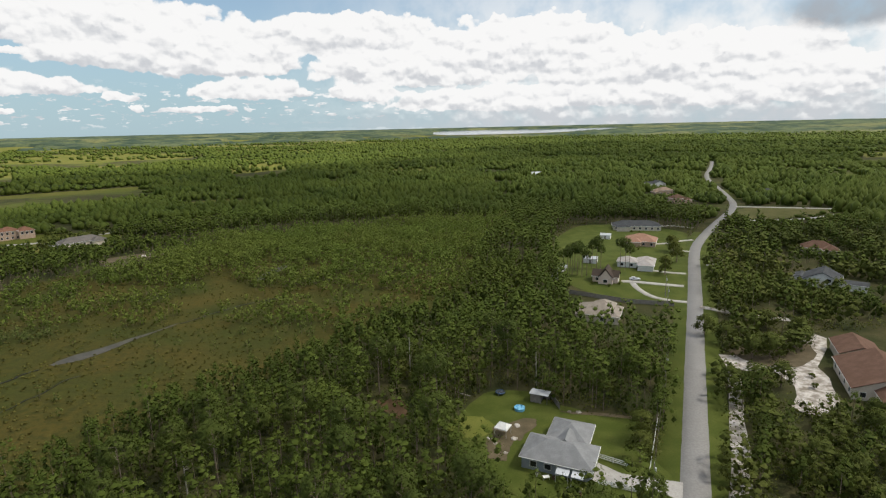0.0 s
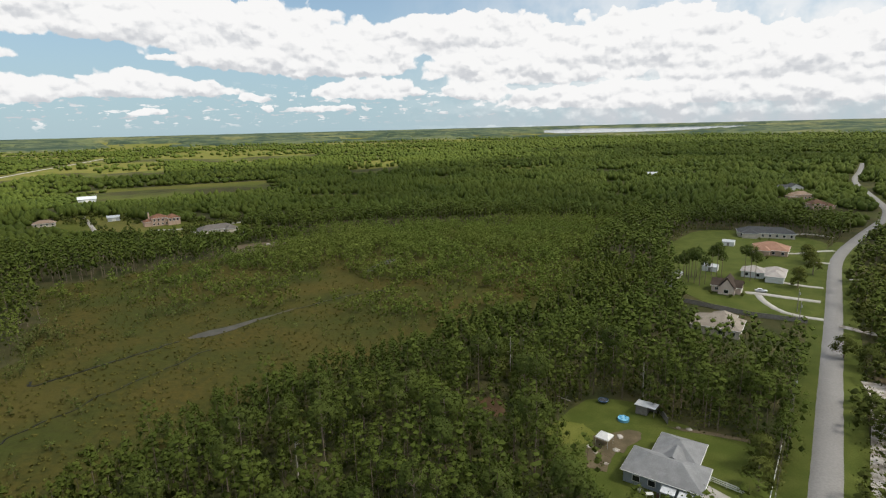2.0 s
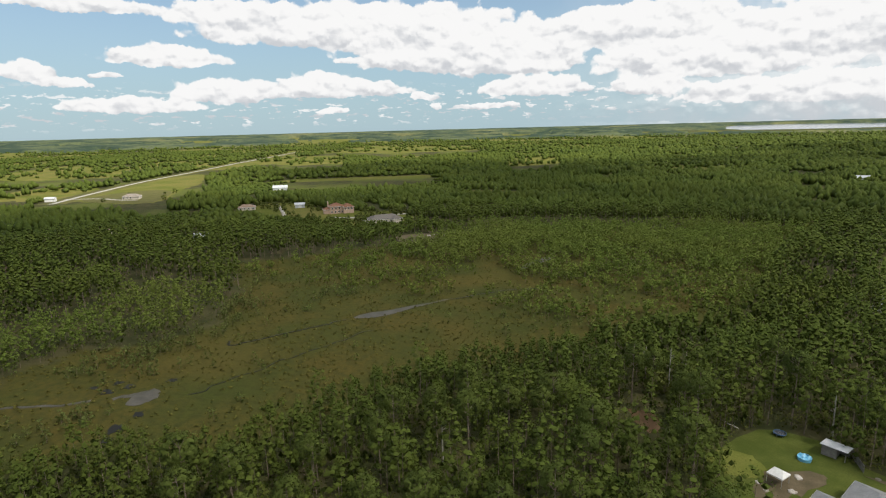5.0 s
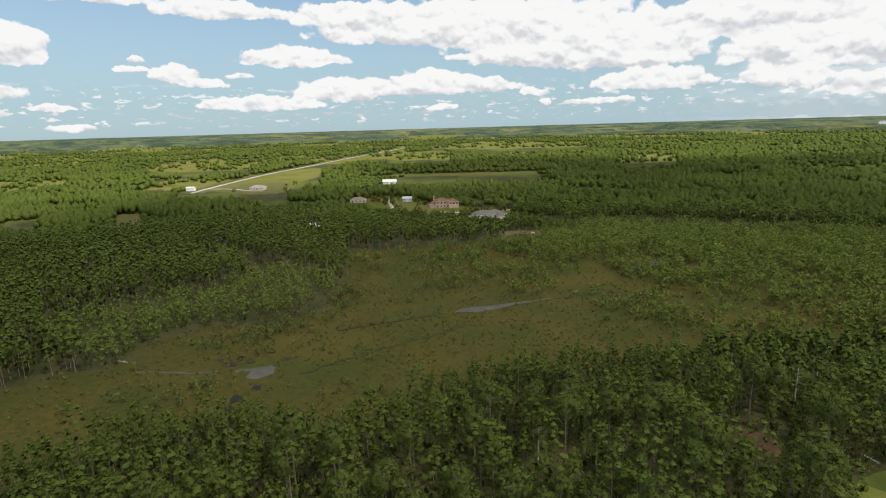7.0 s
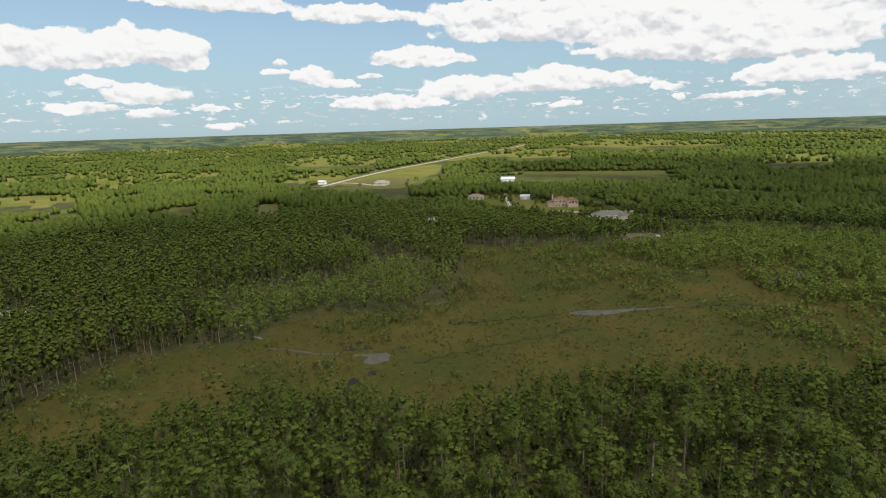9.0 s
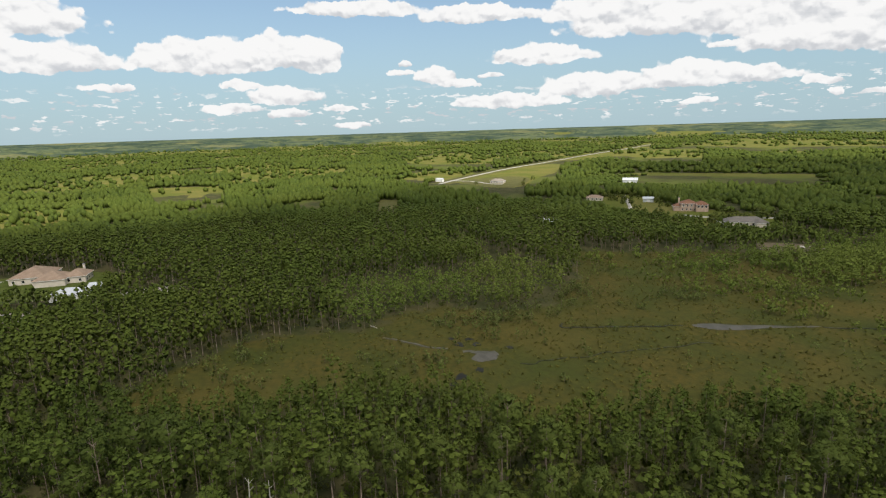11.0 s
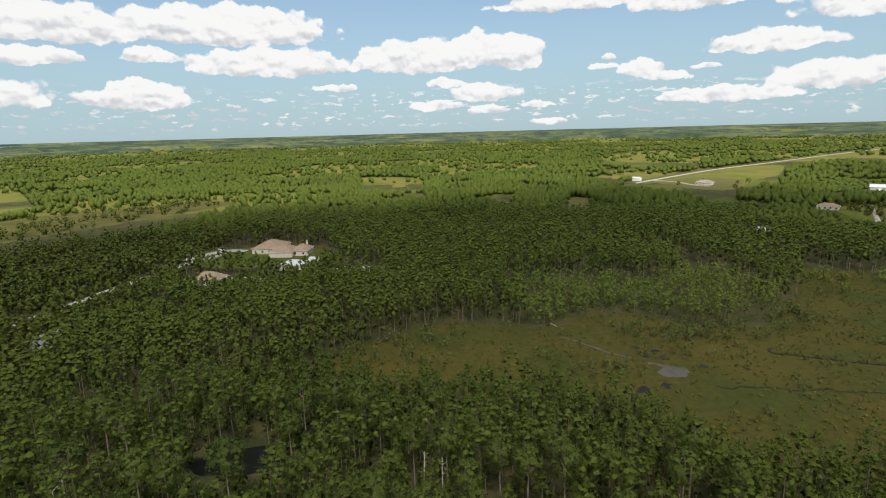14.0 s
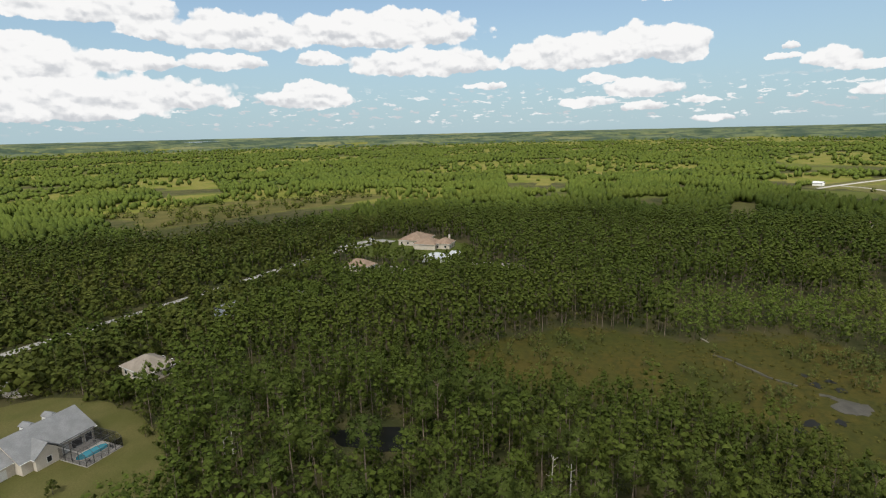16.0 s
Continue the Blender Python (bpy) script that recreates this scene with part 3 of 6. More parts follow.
def patch(name, poly, z, material, label, category, cut=2, ragged=0.0, seed=3):
    """A sheet on the ground with an uneven outline."""
    rng = np.random.default_rng(seed)
    out = rounded(list(poly), cut) if cut else list(poly)
    bm = bmesh.new()
    ring = [bm.verts.new((x + rng.normal(0, ragged), y + rng.normal(0, ragged), z + float(far_rise(math.hypot(x, y))))) for x, y in out]
    face = bm.faces.new(ring)
    if face.normal.z < 0:
        face.normal_flip()
    bm.normal_update()
    if face.normal.z < 0:
        face.normal_flip()
    skirt = bmesh.ops.extrude_edge_only(bm, edges=list(bm.edges))["geom"]
    for v in skirt:
        if isinstance(v, bmesh.types.BMVert):
            v.co.z -= z + 0.1
    bmesh.ops.triangulate(bm, faces=[f for f in bm.faces if len(f.verts) > 4])
    me = bpy.data.meshes.new(name)
    bm.to_mesh(me)
    bm.free()
    me.materials.append(material)
    return tagged(new(name, me), label, category, kind="structure")


build_ground()
strip("road_verge", MAIN_ROAD[1:8], 15.0, 0.03, LAWN, "mown green grass verge beside the road", "verge")
strip("road_main", MAIN_ROAD, 5.5, 0.10, ROAD, "worn grey asphalt lane between woods and houses")
strip("road_back", BACK_ROAD, 4.8, 0.10, CONCRETE, "pale asphalt lane half hidden by trees")
patch("dry_lot", DRY_LOT, 0.05, DRYLAWN, "open dry lawn between the side road and a curved drive", "lawn", 3, 1.0)
strip("road_side", SIDE_ROAD, 5.4, 0.13, CONCRETE, "pale side road ending in a turning circle")
strip("road_loop", LOOP_ROAD, 3.6, 0.13, CONCRETE, "pale curved drive round a dry lawn")
strip("far_verge", FAR_ROAD, 30.0, 0.05, DRYLAWN, "wide mown verge along the country road", "verge")
strip("road_far", FAR_ROAD, 5.5, 0.15, CONCRETE, "pale country road across far fields")
patch("turning_circle", [(320 + 13 * math.cos(a), 414 + 13 * math.sin(a)) for a in np.arange(0, 6.28, 0.5)], 0.16, CONCRETE, "pale paved turning circle", "road", 1)
patch("loop_lawn", [(212, 390), (225, 432), (268, 428), (292, 410), (262, 394), (240, 388)], 0.06, DRYLAWN, "dry sandy lawn inside the loop", "lawn")
patch("lawn_grey_house", YARD_ONE, 0.06, LAWN, "green lawn round the grey-roofed house", "lawn", ragged=0.4)
patch("lawn_row", YARD_TWO, 0.06, LAWN, "wide green lawns round a row of houses", "lawn", ragged=0.5)
patch("lawn_pool_house", YARD_POOL, 0.06, DRYLAWN, "dull green lawn round the house with a pool", "lawn", ragged=0.5)
patch("lawn_tan_house", YARD_TAN, 0.06, LAWN, "green lawn round the tan-roofed house", "lawn", ragged=0.5)
patch("lawn_field_house", rounded([(-668, 340), (-560, 352), (-552, 376), (-650, 470), (-700, 440)], 1), 0.06, DRYLAWN, "yellow-green lawn round a far house", "lawn")
patch("lawn_patch", FIELD_PATCH, 0.06, DRYLAWN, "small yellow-green clearing in the woods", "lawn")
patch("sand_yard", [(80, 158), (82, 145), (94, 143), (92, 132), (84, 122), (91, 118), (101, 129), (104, 142), (114, 154), (126, 170), (118, 172), (104, 152), (92, 152)], 0.09, SAND,
      "white sand yard beside the brown-roofed house", "sand", 1, 0.8)
patch("leaf_litter", [(84, 158), (92, 146), (104, 146), (116, 160), (110, 172), (94, 170)], 0.12, DIRT, "brown leaf litter under oaks", "ground", 2, 0.6)
patch("sand_verge", [(80, 150), (60, 104), (54, 90), (50, 84), (55, 84), (58, 92), (66, 108), (84, 148)], 0.09, SAND, "strip of pale sand beside the road", "sand", 1, 0.6)
patch("bare_gap", [(-20, 133), (-14, 132), (-9.5, 126), (-12, 121), (-17, 125)], 0.08, REDDIRT, "bare reddish ground between tall pines", "ground", 2, 0.6)
patch("junk_ground", JUNK_CLEAR, 0.08, DIRT, "bare brown ground at the marsh's edge", "ground", 2, 1.0)
patch("dark_pond", DARK_POND, 0.05, BLACKWATER, "small black pond among the pines", "pond", 2, 0.4)
patch("marsh_pool", SCRAPE, 0.05, WATER, "shallow grey pool in the marsh", "pond", 2, 0.5)
patch("marsh_slough", SLOUGH, 0.06, WATER, "narrow grey slough in the marsh", "stream", 1, 0.3)
def wander(line, amp, seed):
    """The same line with small bends."""
    rng = np.random.default_rng(seed)
    out = []
    for a, b in zip(line, line[1:]):
        k = max(2, int(math.dist(a, b) / 3.5))
        out += [(a[0] + (b[0] - a[0]) * i / k + rng.normal(0, amp), a[1] + (b[1] - a[1]) * i / k + rng.normal(0, amp)) for i in range(k)]
    return out + [line[-1]]


for k, (mx, my, size) in enumerate(((-151, 79, 1.6), (-148.5, 84, 1.3), (-154, 84, 1.1), (-131, 75, 1.4), (-129, 68, 1.8), (-126, 64, 1.2), (-141, 92, 1.0), (-157, 79, 0.9))):
    patch(f"mud_{k + 1}", [(mx + size * (1.4 if a < 3 else 0.9) * math.cos(a), my + size * math.sin(a)) for a in np.arange(0, 6.28, 0.7)], 0.055, BLACKWATER, "wet black mud at the marsh pool", "mud", 1, 0.35, k)
strip("runnel_middle", wander(RUNNEL, 0.7, 1), 0.9, 0.05, BLACKWATER, "dark winding runnel in the marsh", "stream")
strip("runnel_north", wander(RUNNEL_NORTH, 0.7, 2), 0.8, 0.05, BLACKWATER, "dark winding runnel in the marsh", "stream")
strip("runnel_west", wander(RUNNEL_WEST, 0.5, 3), 1.2, 0.05, WATER, "thin grey brook in the marsh", "stream")
strip("deer_trail", wander(TRAIL, 0.9, 4), 0.5, 0.04, BLACKWATER, "thin dark rivulet through the marsh", "stream")
patch("marsh_creek", CREEK, 0.06, WATER, "short pale creek bend in the marsh", "stream", 1, 0.3)
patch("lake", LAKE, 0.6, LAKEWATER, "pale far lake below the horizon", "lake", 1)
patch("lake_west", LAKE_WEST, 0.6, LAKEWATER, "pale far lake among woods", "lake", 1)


# ------------------------------------------------------------------ unseen clouds added for shade
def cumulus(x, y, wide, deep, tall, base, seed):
    """Adds an unseen flat-based cloud as a shade caster; x and y say where its shadow falls."""
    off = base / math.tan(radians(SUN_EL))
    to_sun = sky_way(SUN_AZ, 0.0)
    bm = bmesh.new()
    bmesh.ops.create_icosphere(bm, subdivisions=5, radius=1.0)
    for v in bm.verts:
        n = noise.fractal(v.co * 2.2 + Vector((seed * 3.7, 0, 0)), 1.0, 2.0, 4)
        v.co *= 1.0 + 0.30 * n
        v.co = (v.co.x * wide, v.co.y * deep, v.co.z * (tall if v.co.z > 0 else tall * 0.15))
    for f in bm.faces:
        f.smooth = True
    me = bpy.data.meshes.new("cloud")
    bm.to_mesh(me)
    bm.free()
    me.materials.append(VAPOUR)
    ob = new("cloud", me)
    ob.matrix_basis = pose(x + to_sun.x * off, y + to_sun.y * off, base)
    return tagged(ob, "unseen flat-based cloud added overhead to shade the land", "cloud", "cumulus clouds", "structure")


# clouds added out of view, set so their shadows darken the near land
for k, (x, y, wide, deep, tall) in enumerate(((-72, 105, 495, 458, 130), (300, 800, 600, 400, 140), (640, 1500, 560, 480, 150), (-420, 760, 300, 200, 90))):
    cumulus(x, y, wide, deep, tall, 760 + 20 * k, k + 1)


LANE_GAPS = ((-142, -168, 22), (-172, -163, 24), (-190, -156, 26), (-246, -138, 30))      # trees lowered here so the camera sees the back lane
LOWERED_TREES = ((200, 456, 20, 0.3), (208, 514, 20, 0.35), (228, 586, 20, 0.35), (-222, 312, 26, 0.25), (-97, -33, 10, 0.45), (-262, -66, 17, 0.3), (-224, -102, 15, 0.35), (-262, -14, 17, 0.35), (-126, -112, 12, 0.5), (-495, 545, 95, 0.42), (-425, 610, 90, 0.42), (-275, 325, 62, 0.5), (-205, 296, 55, 0.45), (-276, -58, 40, 0.6), (-235, -86, 50, 0.6), (-185, -120, 40, 0.8), (-150, -108, 24, 0.8), (-560, 325, 70, 0.55),
              (-400, 300, 60, 0.6), (-330, 300, 50, 0.6), (-450, 170, 40, 0.6), (-520, 545, 80, 0.6), (-300, 230, 18, 0.5), (228, 372, 34, 0.28), (262, 400, 34, 0.3), (190, 420, 30, 0.6), (150, 205, 26, 0.55), (185, 262, 26, 0.6), (215, 510, 26, 0.8))


def height_share(x, y):
    """Cuts tree heights where they would hide houses, fields or the lane from the camera."""
    s = np.ones(np.shape(x))
    for cx, cy, rad, k in LOWERED_TREES:
        s = np.minimum(s, np.where(np.hypot(x - cx, y - cy) < rad, k, 1.0))
    near_lane = off_line(x, y, BACK_ROAD)
    gap = np.zeros(np.shape(x))
    for cx, cy, rad in LANE_GAPS:
        gap = np.maximum(gap, np.clip(1.6 - np.hypot(x - cx, y - cy) / rad, 0, 1))
    s = np.minimum(s, np.where(near_lane < 44, (0.24 + 0.5 * (near_lane / 44)) * gap + (1 - gap) * np.minimum(1.0, 0.6 + near_lane / 40), 1.0))
    front = (off_line(x, y, FAR_EDGE) < 18) & (y > 150) & (y < 285)
    s = np.where(front, np.maximum(s, 0.9), s)
    return s


# ------------------------------------------------------------------ trees
def unit(v):
    return v / (np.linalg.norm(v, axis=-1, keepdims=True) + 1e-9)


OCTA = np.array([(1, 0, 0), (0, 1, 0), (-1, 0, 0), (0, -1, 0), (0, 0, 1), (0, 0, -0.9)], dtype=float)
OCTA_FACES = np.array([(0, 1, 4), (1, 2, 4), (2, 3, 4), (3, 0, 4), (1, 0, 5), (2, 1, 5), (3, 2, 5), (0, 3, 5)])


def crowns(rng, c, s3, mid, per, size, core=0.55, soft=0.7, up=0.15):
    """Leafy clumps c (trees, clumps, 3) of radii s3 round each tree's mid: a small solid heart under small leaf sprays.
    The normals follow the rounded mass. Returns triangles, their normals and a tint for each clump's place."""
    n, k = c.shape[:2]
    out = unit(c - mid[:, None])
    tris, nrms = [], []
    if core:
        a = rng.uniform(0, 6.283, (n, k, 1))
        d = np.broadcast_to(OCTA, (n, k, 6, 3)).copy()
        x, y = d[..., 0].copy(), d[..., 1].copy()
        d[..., 0], d[..., 1] = x * np.cos(a) - y * np.sin(a), x * np.sin(a) + y * np.cos(a)
        p = c[:, :, None] + d * rng.uniform(0.7, 1.15, (n, k, 6, 1)) * s3[:, :, None] * core
        m = unit(unit(d) * (1 - soft) + out[:, :, None] * soft)
        tris.append(p[:, :, OCTA_FACES])
        nrms.append(m[:, :, OCTA_FACES])
    if per:
        d = rng.normal(size=(n, k, per, 3)) + out[:, :, None] * 0.7
        d[..., 2] += up
        d = unit(d)
        p = c[:, :, None] + d * s3[:, :, None] * rng.uniform(0.72, 1.10, (n, k, per, 1))
        face = unit(d + rng.normal(0, 0.55, d.shape))
        side = unit(np.cross(face, rng.normal(size=d.shape)))
        other = np.cross(face, side)
        z = np.reshape(np.broadcast_to(size, (n,)), (n, 1, 1, 1)) * rng.uniform(0.6, 1.3, (n, k, per, 1))
        tris.append(np.stack([p + side * z, p - side * z * 0.6 + other * z * 0.8, p - side * z * 0.5 - other * z * 0.85], 3))
        m = unit(d * (1 - soft) + out[:, :, None] * soft + rng.normal(0, 0.16, d.shape))
        nrms.append(np.repeat(m[:, :, :, None], 3, 3))
    v, m = np.concatenate(tris, 2), np.concatenate(nrms, 2)
    own = np.broadcast_to(rng.uniform(-0.09, 0.09, (n, k, 1, 1)), v.shape[:4])
    v, m = v.reshape(-1, 3, 3), m.reshape(-1, 3, 3)
    flat = np.cross(v[:, 1] - v[:, 0], v[:, 2] - v[:, 0])
    wrong = (flat * m.sum(1)).sum(1) < 0
    v[wrong] = v[wrong][:, ::-1]
    m[wrong] = m[wrong][:, ::-1]
    return v.reshape(-1, 3), m.reshape(-1, 3), own.reshape(-1)


def domes(rng, x, y, z, h, wide, sides):
    """Far crowns: lumpy ovals of a few faces, with rounded normals."""
    n = len(x)
    a = np.arange(sides) * 6.283 / sides + rng.uniform(0, 6.283, (n, 1))

    def ring(f, k):
        w = wide[:, None] * f * rng.uniform(0.7, 1.3, (n, sides))
        return np.stack([x[:, None] + np.cos(a) * w, y[:, None] + np.sin(a) * w, z[:, None] + h[:, None] * (k + rng.uniform(-0.07, 0.07, (n, sides)))], 2)

    low, mid = ring(0.85, 0.12), ring(1.0, 0.60)
    tip = np.stack([x + rng.normal(0, 0.3, n) * wide, y + rng.normal(0, 0.3, n) * wide, z + h], 1)
    out = []
    for k in range(sides):
        j = (k + 1) % sides
        out += [np.stack([low[:, k], low[:, j], mid[:, j]], 1), np.stack([low[:, k], mid[:, j], mid[:, k]], 1), np.stack([mid[:, k], mid[:, j], tip], 1)]
    v = np.stack(out, 1)
    heart = np.stack([x, y, z + h * 0.42], 1)[:, None, None]
    m = unit((v - heart) / np.stack([wide, wide, h * 0.5], 1)[:, None, None])
    return v.reshape(-1, 3), m.reshape(-1, 3), np.repeat(np.clip(0.4 * rng.uniform(0, 1, n) + 1.5 * lumps(x, y, 70, 72) - 0.45, 0, 1), len(out) * 3)


def tri_faces(n):
    return np.arange(n, dtype=np.int32).reshape(-1, 3)


def pine_clumps(rng, h, base, wide, count, flat=0.95):
    """Clump centres and radii of an old pine's domed crown."""
    up = rng.uniform(-0.6, 1.0, count)
    ang = rng.uniform(0, 6.283, count)
    out = np.sqrt(np.clip(1 - up * up, 0, 1)) * np.where(up < 0, 0.85, 1.0)
    deep = rng.uniform(0.78, 1.0, count) * rng.uniform(0.88, 1.08, count)
    mid, tall = base + (h - base) * 0.5, (h - base) * 0.45
    c = np.stack([np.cos(ang) * out * wide * 0.78 * deep, np.sin(ang) * out * wide * 0.78 * deep, mid + up * tall * deep], 1)
    c[0] = (0, 0, h - wide * 0.2)
    s = wide * rng.uniform(0.17, 0.28, count)
    return c, np.stack([s, s, s * flat], 1)


def spire_clumps(rng, h, base, wide, count):
    """Clump centres and radii of a young pine's pointed crown."""
    t = np.sort(rng.uniform(0, 1, count)) ** 0.9
    ang = np.arange(count) * 2.4 + rng.uniform(-0.5, 0.5, count)
    r = wide * (1 - t) ** 0.65 * np.clip((t + 0.14) * 5, 0, 1) * np.sqrt(rng.uniform(0.4, 0.85, count))
    c = np.stack([np.cos(ang) * r, np.sin(ang) * r, base + (h - base) * t * 0.93], 1)
    c[-1] = (0, 0, h - wide * 0.22)
    s = wide * (0.14 + 0.15 * (1 - t)) * rng.uniform(0.85, 1.2, count)
    return c, np.stack([s, s, s * 1.35], 1)


def oak_clumps(rng, h, base, wide, count):
    ang, u = rng.uniform(0, 6.283, count), rng.uniform(0, 1, count)
    el = np.arcsin(u ** 0.8)
    c = np.stack([np.cos(ang) * np.cos(el) * wide * 0.8, np.sin(ang) * np.cos(el) * wide * 0.8, base + (h - base) * (0.12 + 0.72 * np.sin(el))], 1)
    c[:, :2] *= rng.uniform(0.55, 1.0, (count, 1))
    s = wide * rng.uniform(0.26, 0.42, count)
    return c, np.stack([s, s, s * 0.7], 1)


def trunk_mesh(rng, h, r, clumps, limbs, lean=0.0):
    bm = bmesh.new()
    pts = [Vector((lean * h * (k / 4) ** 1.5 + rng.normal(0, 0.06), rng.normal(0, 0.06), h * k / 4)) for k in range(5)]
    pts[0] = Vector((0, 0, -0.3))
    for k in range(4):
        rod(pts[k], pts[k + 1], r * (1 - 0.2 * k), r * (0.8 - 0.2 * k), 6, bm)
    for c in clumps[:limbs]:
        z = max(h * 0.35, c[2] - 0.35 * math.hypot(c[0], c[1]) - 0.6)
        start = pts[0].lerp(pts[4], min(1, z / h))
        rod(start, tuple(c), r * 0.32, r * 0.08, 4, bm)
    return bm


def tree_kind(kind, rng):
    """A trunk mesh and a crown mesh for one tree of that kind."""
    if kind == "pine":
        h, wide = rng.uniform(14.0, 18.5), rng.uniform(2.9, 3.9)
        base = h * rng.uniform(0.50, 0.64)
        c, s = pine_clumps(rng, h, base, wide, 74)
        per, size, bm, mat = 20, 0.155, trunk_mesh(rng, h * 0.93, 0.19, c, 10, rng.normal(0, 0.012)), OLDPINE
    elif kind == "sapling_pine":
        h, wide = rng.uniform(8.5, 12.5), rng.uniform(1.9, 2.6)
        base = h * 0.2
        c, s = spire_clumps(rng, h, base, wide, 54)
        per, size, bm, mat = 13, 0.155, trunk_mesh(rng, h * 0.93, 0.11, c, 7), PINE
    elif kind == "oak":
        h, wide = rng.uniform(7.0, 10.0), rng.uniform(3.4, 4.8)
        base = h * 0.16
        c, s = oak_clumps(rng, h, base, wide, 44)
        per, size, bm, mat = 30, 0.21, trunk_mesh(rng, h * 0.6, 0.24, c, 14), OAK
    else:
        h, wide = rng.uniform(2.2, 4.2), rng.uniform(1.5, 2.4)
        base = 0.1
        c, s = oak_clumps(rng, h, base, wide, 16)
        per, size, bm, mat = 18, 0.22, trunk_mesh(rng, h * 0.5, 0.07, c, 5), BRUSH
    v, m, own = crowns(rng, c[None], s[None], np.array([[0.0, 0.0, base + (h - base) * 0.4]]), per, size)
    bark = bpy.data.meshes.new("trunk")
    bm.to_mesh(bark)
    bm.free()
    bark.materials.append(BARK)
    return bark, mesh_of("crown", v, tri_faces(len(v)), mat, tint=0.15 + own, normals=m)


RNG = np.random.default_rng(7)
KINDS = {k: [tree_kind(k, RNG) for _ in range(n)] for k, n in (("pine", 9), ("sapling_pine", 5), ("oak", 6), ("shrub", 4))}
NAMES = {"pine": ("pine_tree", "tall slender pine with a rounded open green crown", "tree", "pines in the near woods"),
         "sapling_pine": ("pine_tree", "young bushy green pine among taller ones", "tree", "young pines"),
         "oak": ("oak_tree", "low spreading dark green oak beside the lane", "tree", "oaks beside the lane"),
         "shrub": ("shrub", "low round green shrub", "shrub", "shrubs")}


def plant(kind, x, y, scale=1.0, rng=RNG):
    name, label, category, group = NAMES[kind]
    bark, crown = KINDS[kind][rng.integers(len(KINDS[kind]))]
    m = pose(x, y, 0, 0, 0, rng.uniform(0, 360)) @ Matrix.Diagonal((scale, scale, scale * rng.uniform(0.92, 1.08), 1))
    t = thing(name, label, category, m, group)
    hang("trunk", bark, t)
    hang("crown", crown, t)
    return t


def scatter(rng, r0, r1, step, a0=-46.0, a1=145.0):
    """A jittered grid over a ring's sector."""
    k = np.arange(-r1, r1, step)
    x, y = [v.ravel() for v in np.meshgrid(k, k)]
    x, y = x + rng.uniform(-0.5, 0.5, len(x)) * step, y + rng.uniform(-0.5, 0.5, len(y)) * step
    r, a = np.hypot(x, y), np.degrees(np.arctan2(-x, y))
    keep = (r > r0) & (r <= r1) & (a > a0) & (a < a1)
    return x[keep], y[keep], r[keep]


HOUSE_SPOTS = []          # (x, y, radius) kept free of trees


def wooded(x, y, r, margin=2.5, sparse=0.0, rng=None):
    """Where trees may stand."""
    ok = ~inside(x, y, MARSH)
    for poly in CLEARINGS:
        near = ~inside(x, y, poly)
        ok &= near
    for f in (1.06, 1.12, 1.18):          # leaves out trees that would hide the far fields and road from the camera
        for poly in (FIELD_HOUSE, FIELD_STRIP, FIELD_WEST, FIELD_PATCH, *FAR_FIELDS):
            ok &= ~inside(x * f, y * f, poly)
        ok &= (off_line(x * f, y * f, FAR_ROAD) > 13) | (x > -640)
    for line, w in ((MAIN_ROAD, 6.5), (BACK_ROAD, 5.0), (SIDE_ROAD, 6), (LOOP_ROAD, 5), (FAR_ROAD, 16)):
        ok &= off_line(x, y, line) > w
    for poly in (LAKE, LAKE_WEST):
        ok &= ~inside(x, y, poly)
    for hx, hy, hr in HOUSE_SPOTS:
        ok &= np.hypot(x - hx, y - hy) > hr + margin
    return ok & (~is_open(x, y, r) | (sparse > 0 and rng.random(len(x)) < sparse))


def right_of_road(x, y):
    """Oak scrub grows here: beyond the main lane, and round the back lane."""
    return (((x - 48.4) * 0.914 - (y - 95.3) * 0.405 > 4) & (y > -60)) | (y < -108)


class Heap:
    """Gathers joined growth, per material."""

    def __init__(self):
        self.v, self.n, self.t = [], [], []

    def add(self, v, n, t):
        self.v.append(np.asarray(v, dtype=np.float32).reshape(-1, 3))
        self.n.append(np.zeros_like(self.v[-1]) if n is None else np.asarray(n, dtype=np.float32).reshape(-1, 3))
        self.t.append(np.broadcast_to(np.asarray(t, dtype=np.float32), (len(self.v[-1]),)))

    def link(self, name, material, label, category, rounded_off=True):
        v, n, t = np.concatenate(self.v), np.concatenate(self.n), np.concatenate(self.t)
        tagged(new(name, mesh_of(name, v, tri_faces(len(v)), material, tint=t, normals=n if rounded_off else None)), label, category, kind="stuff")


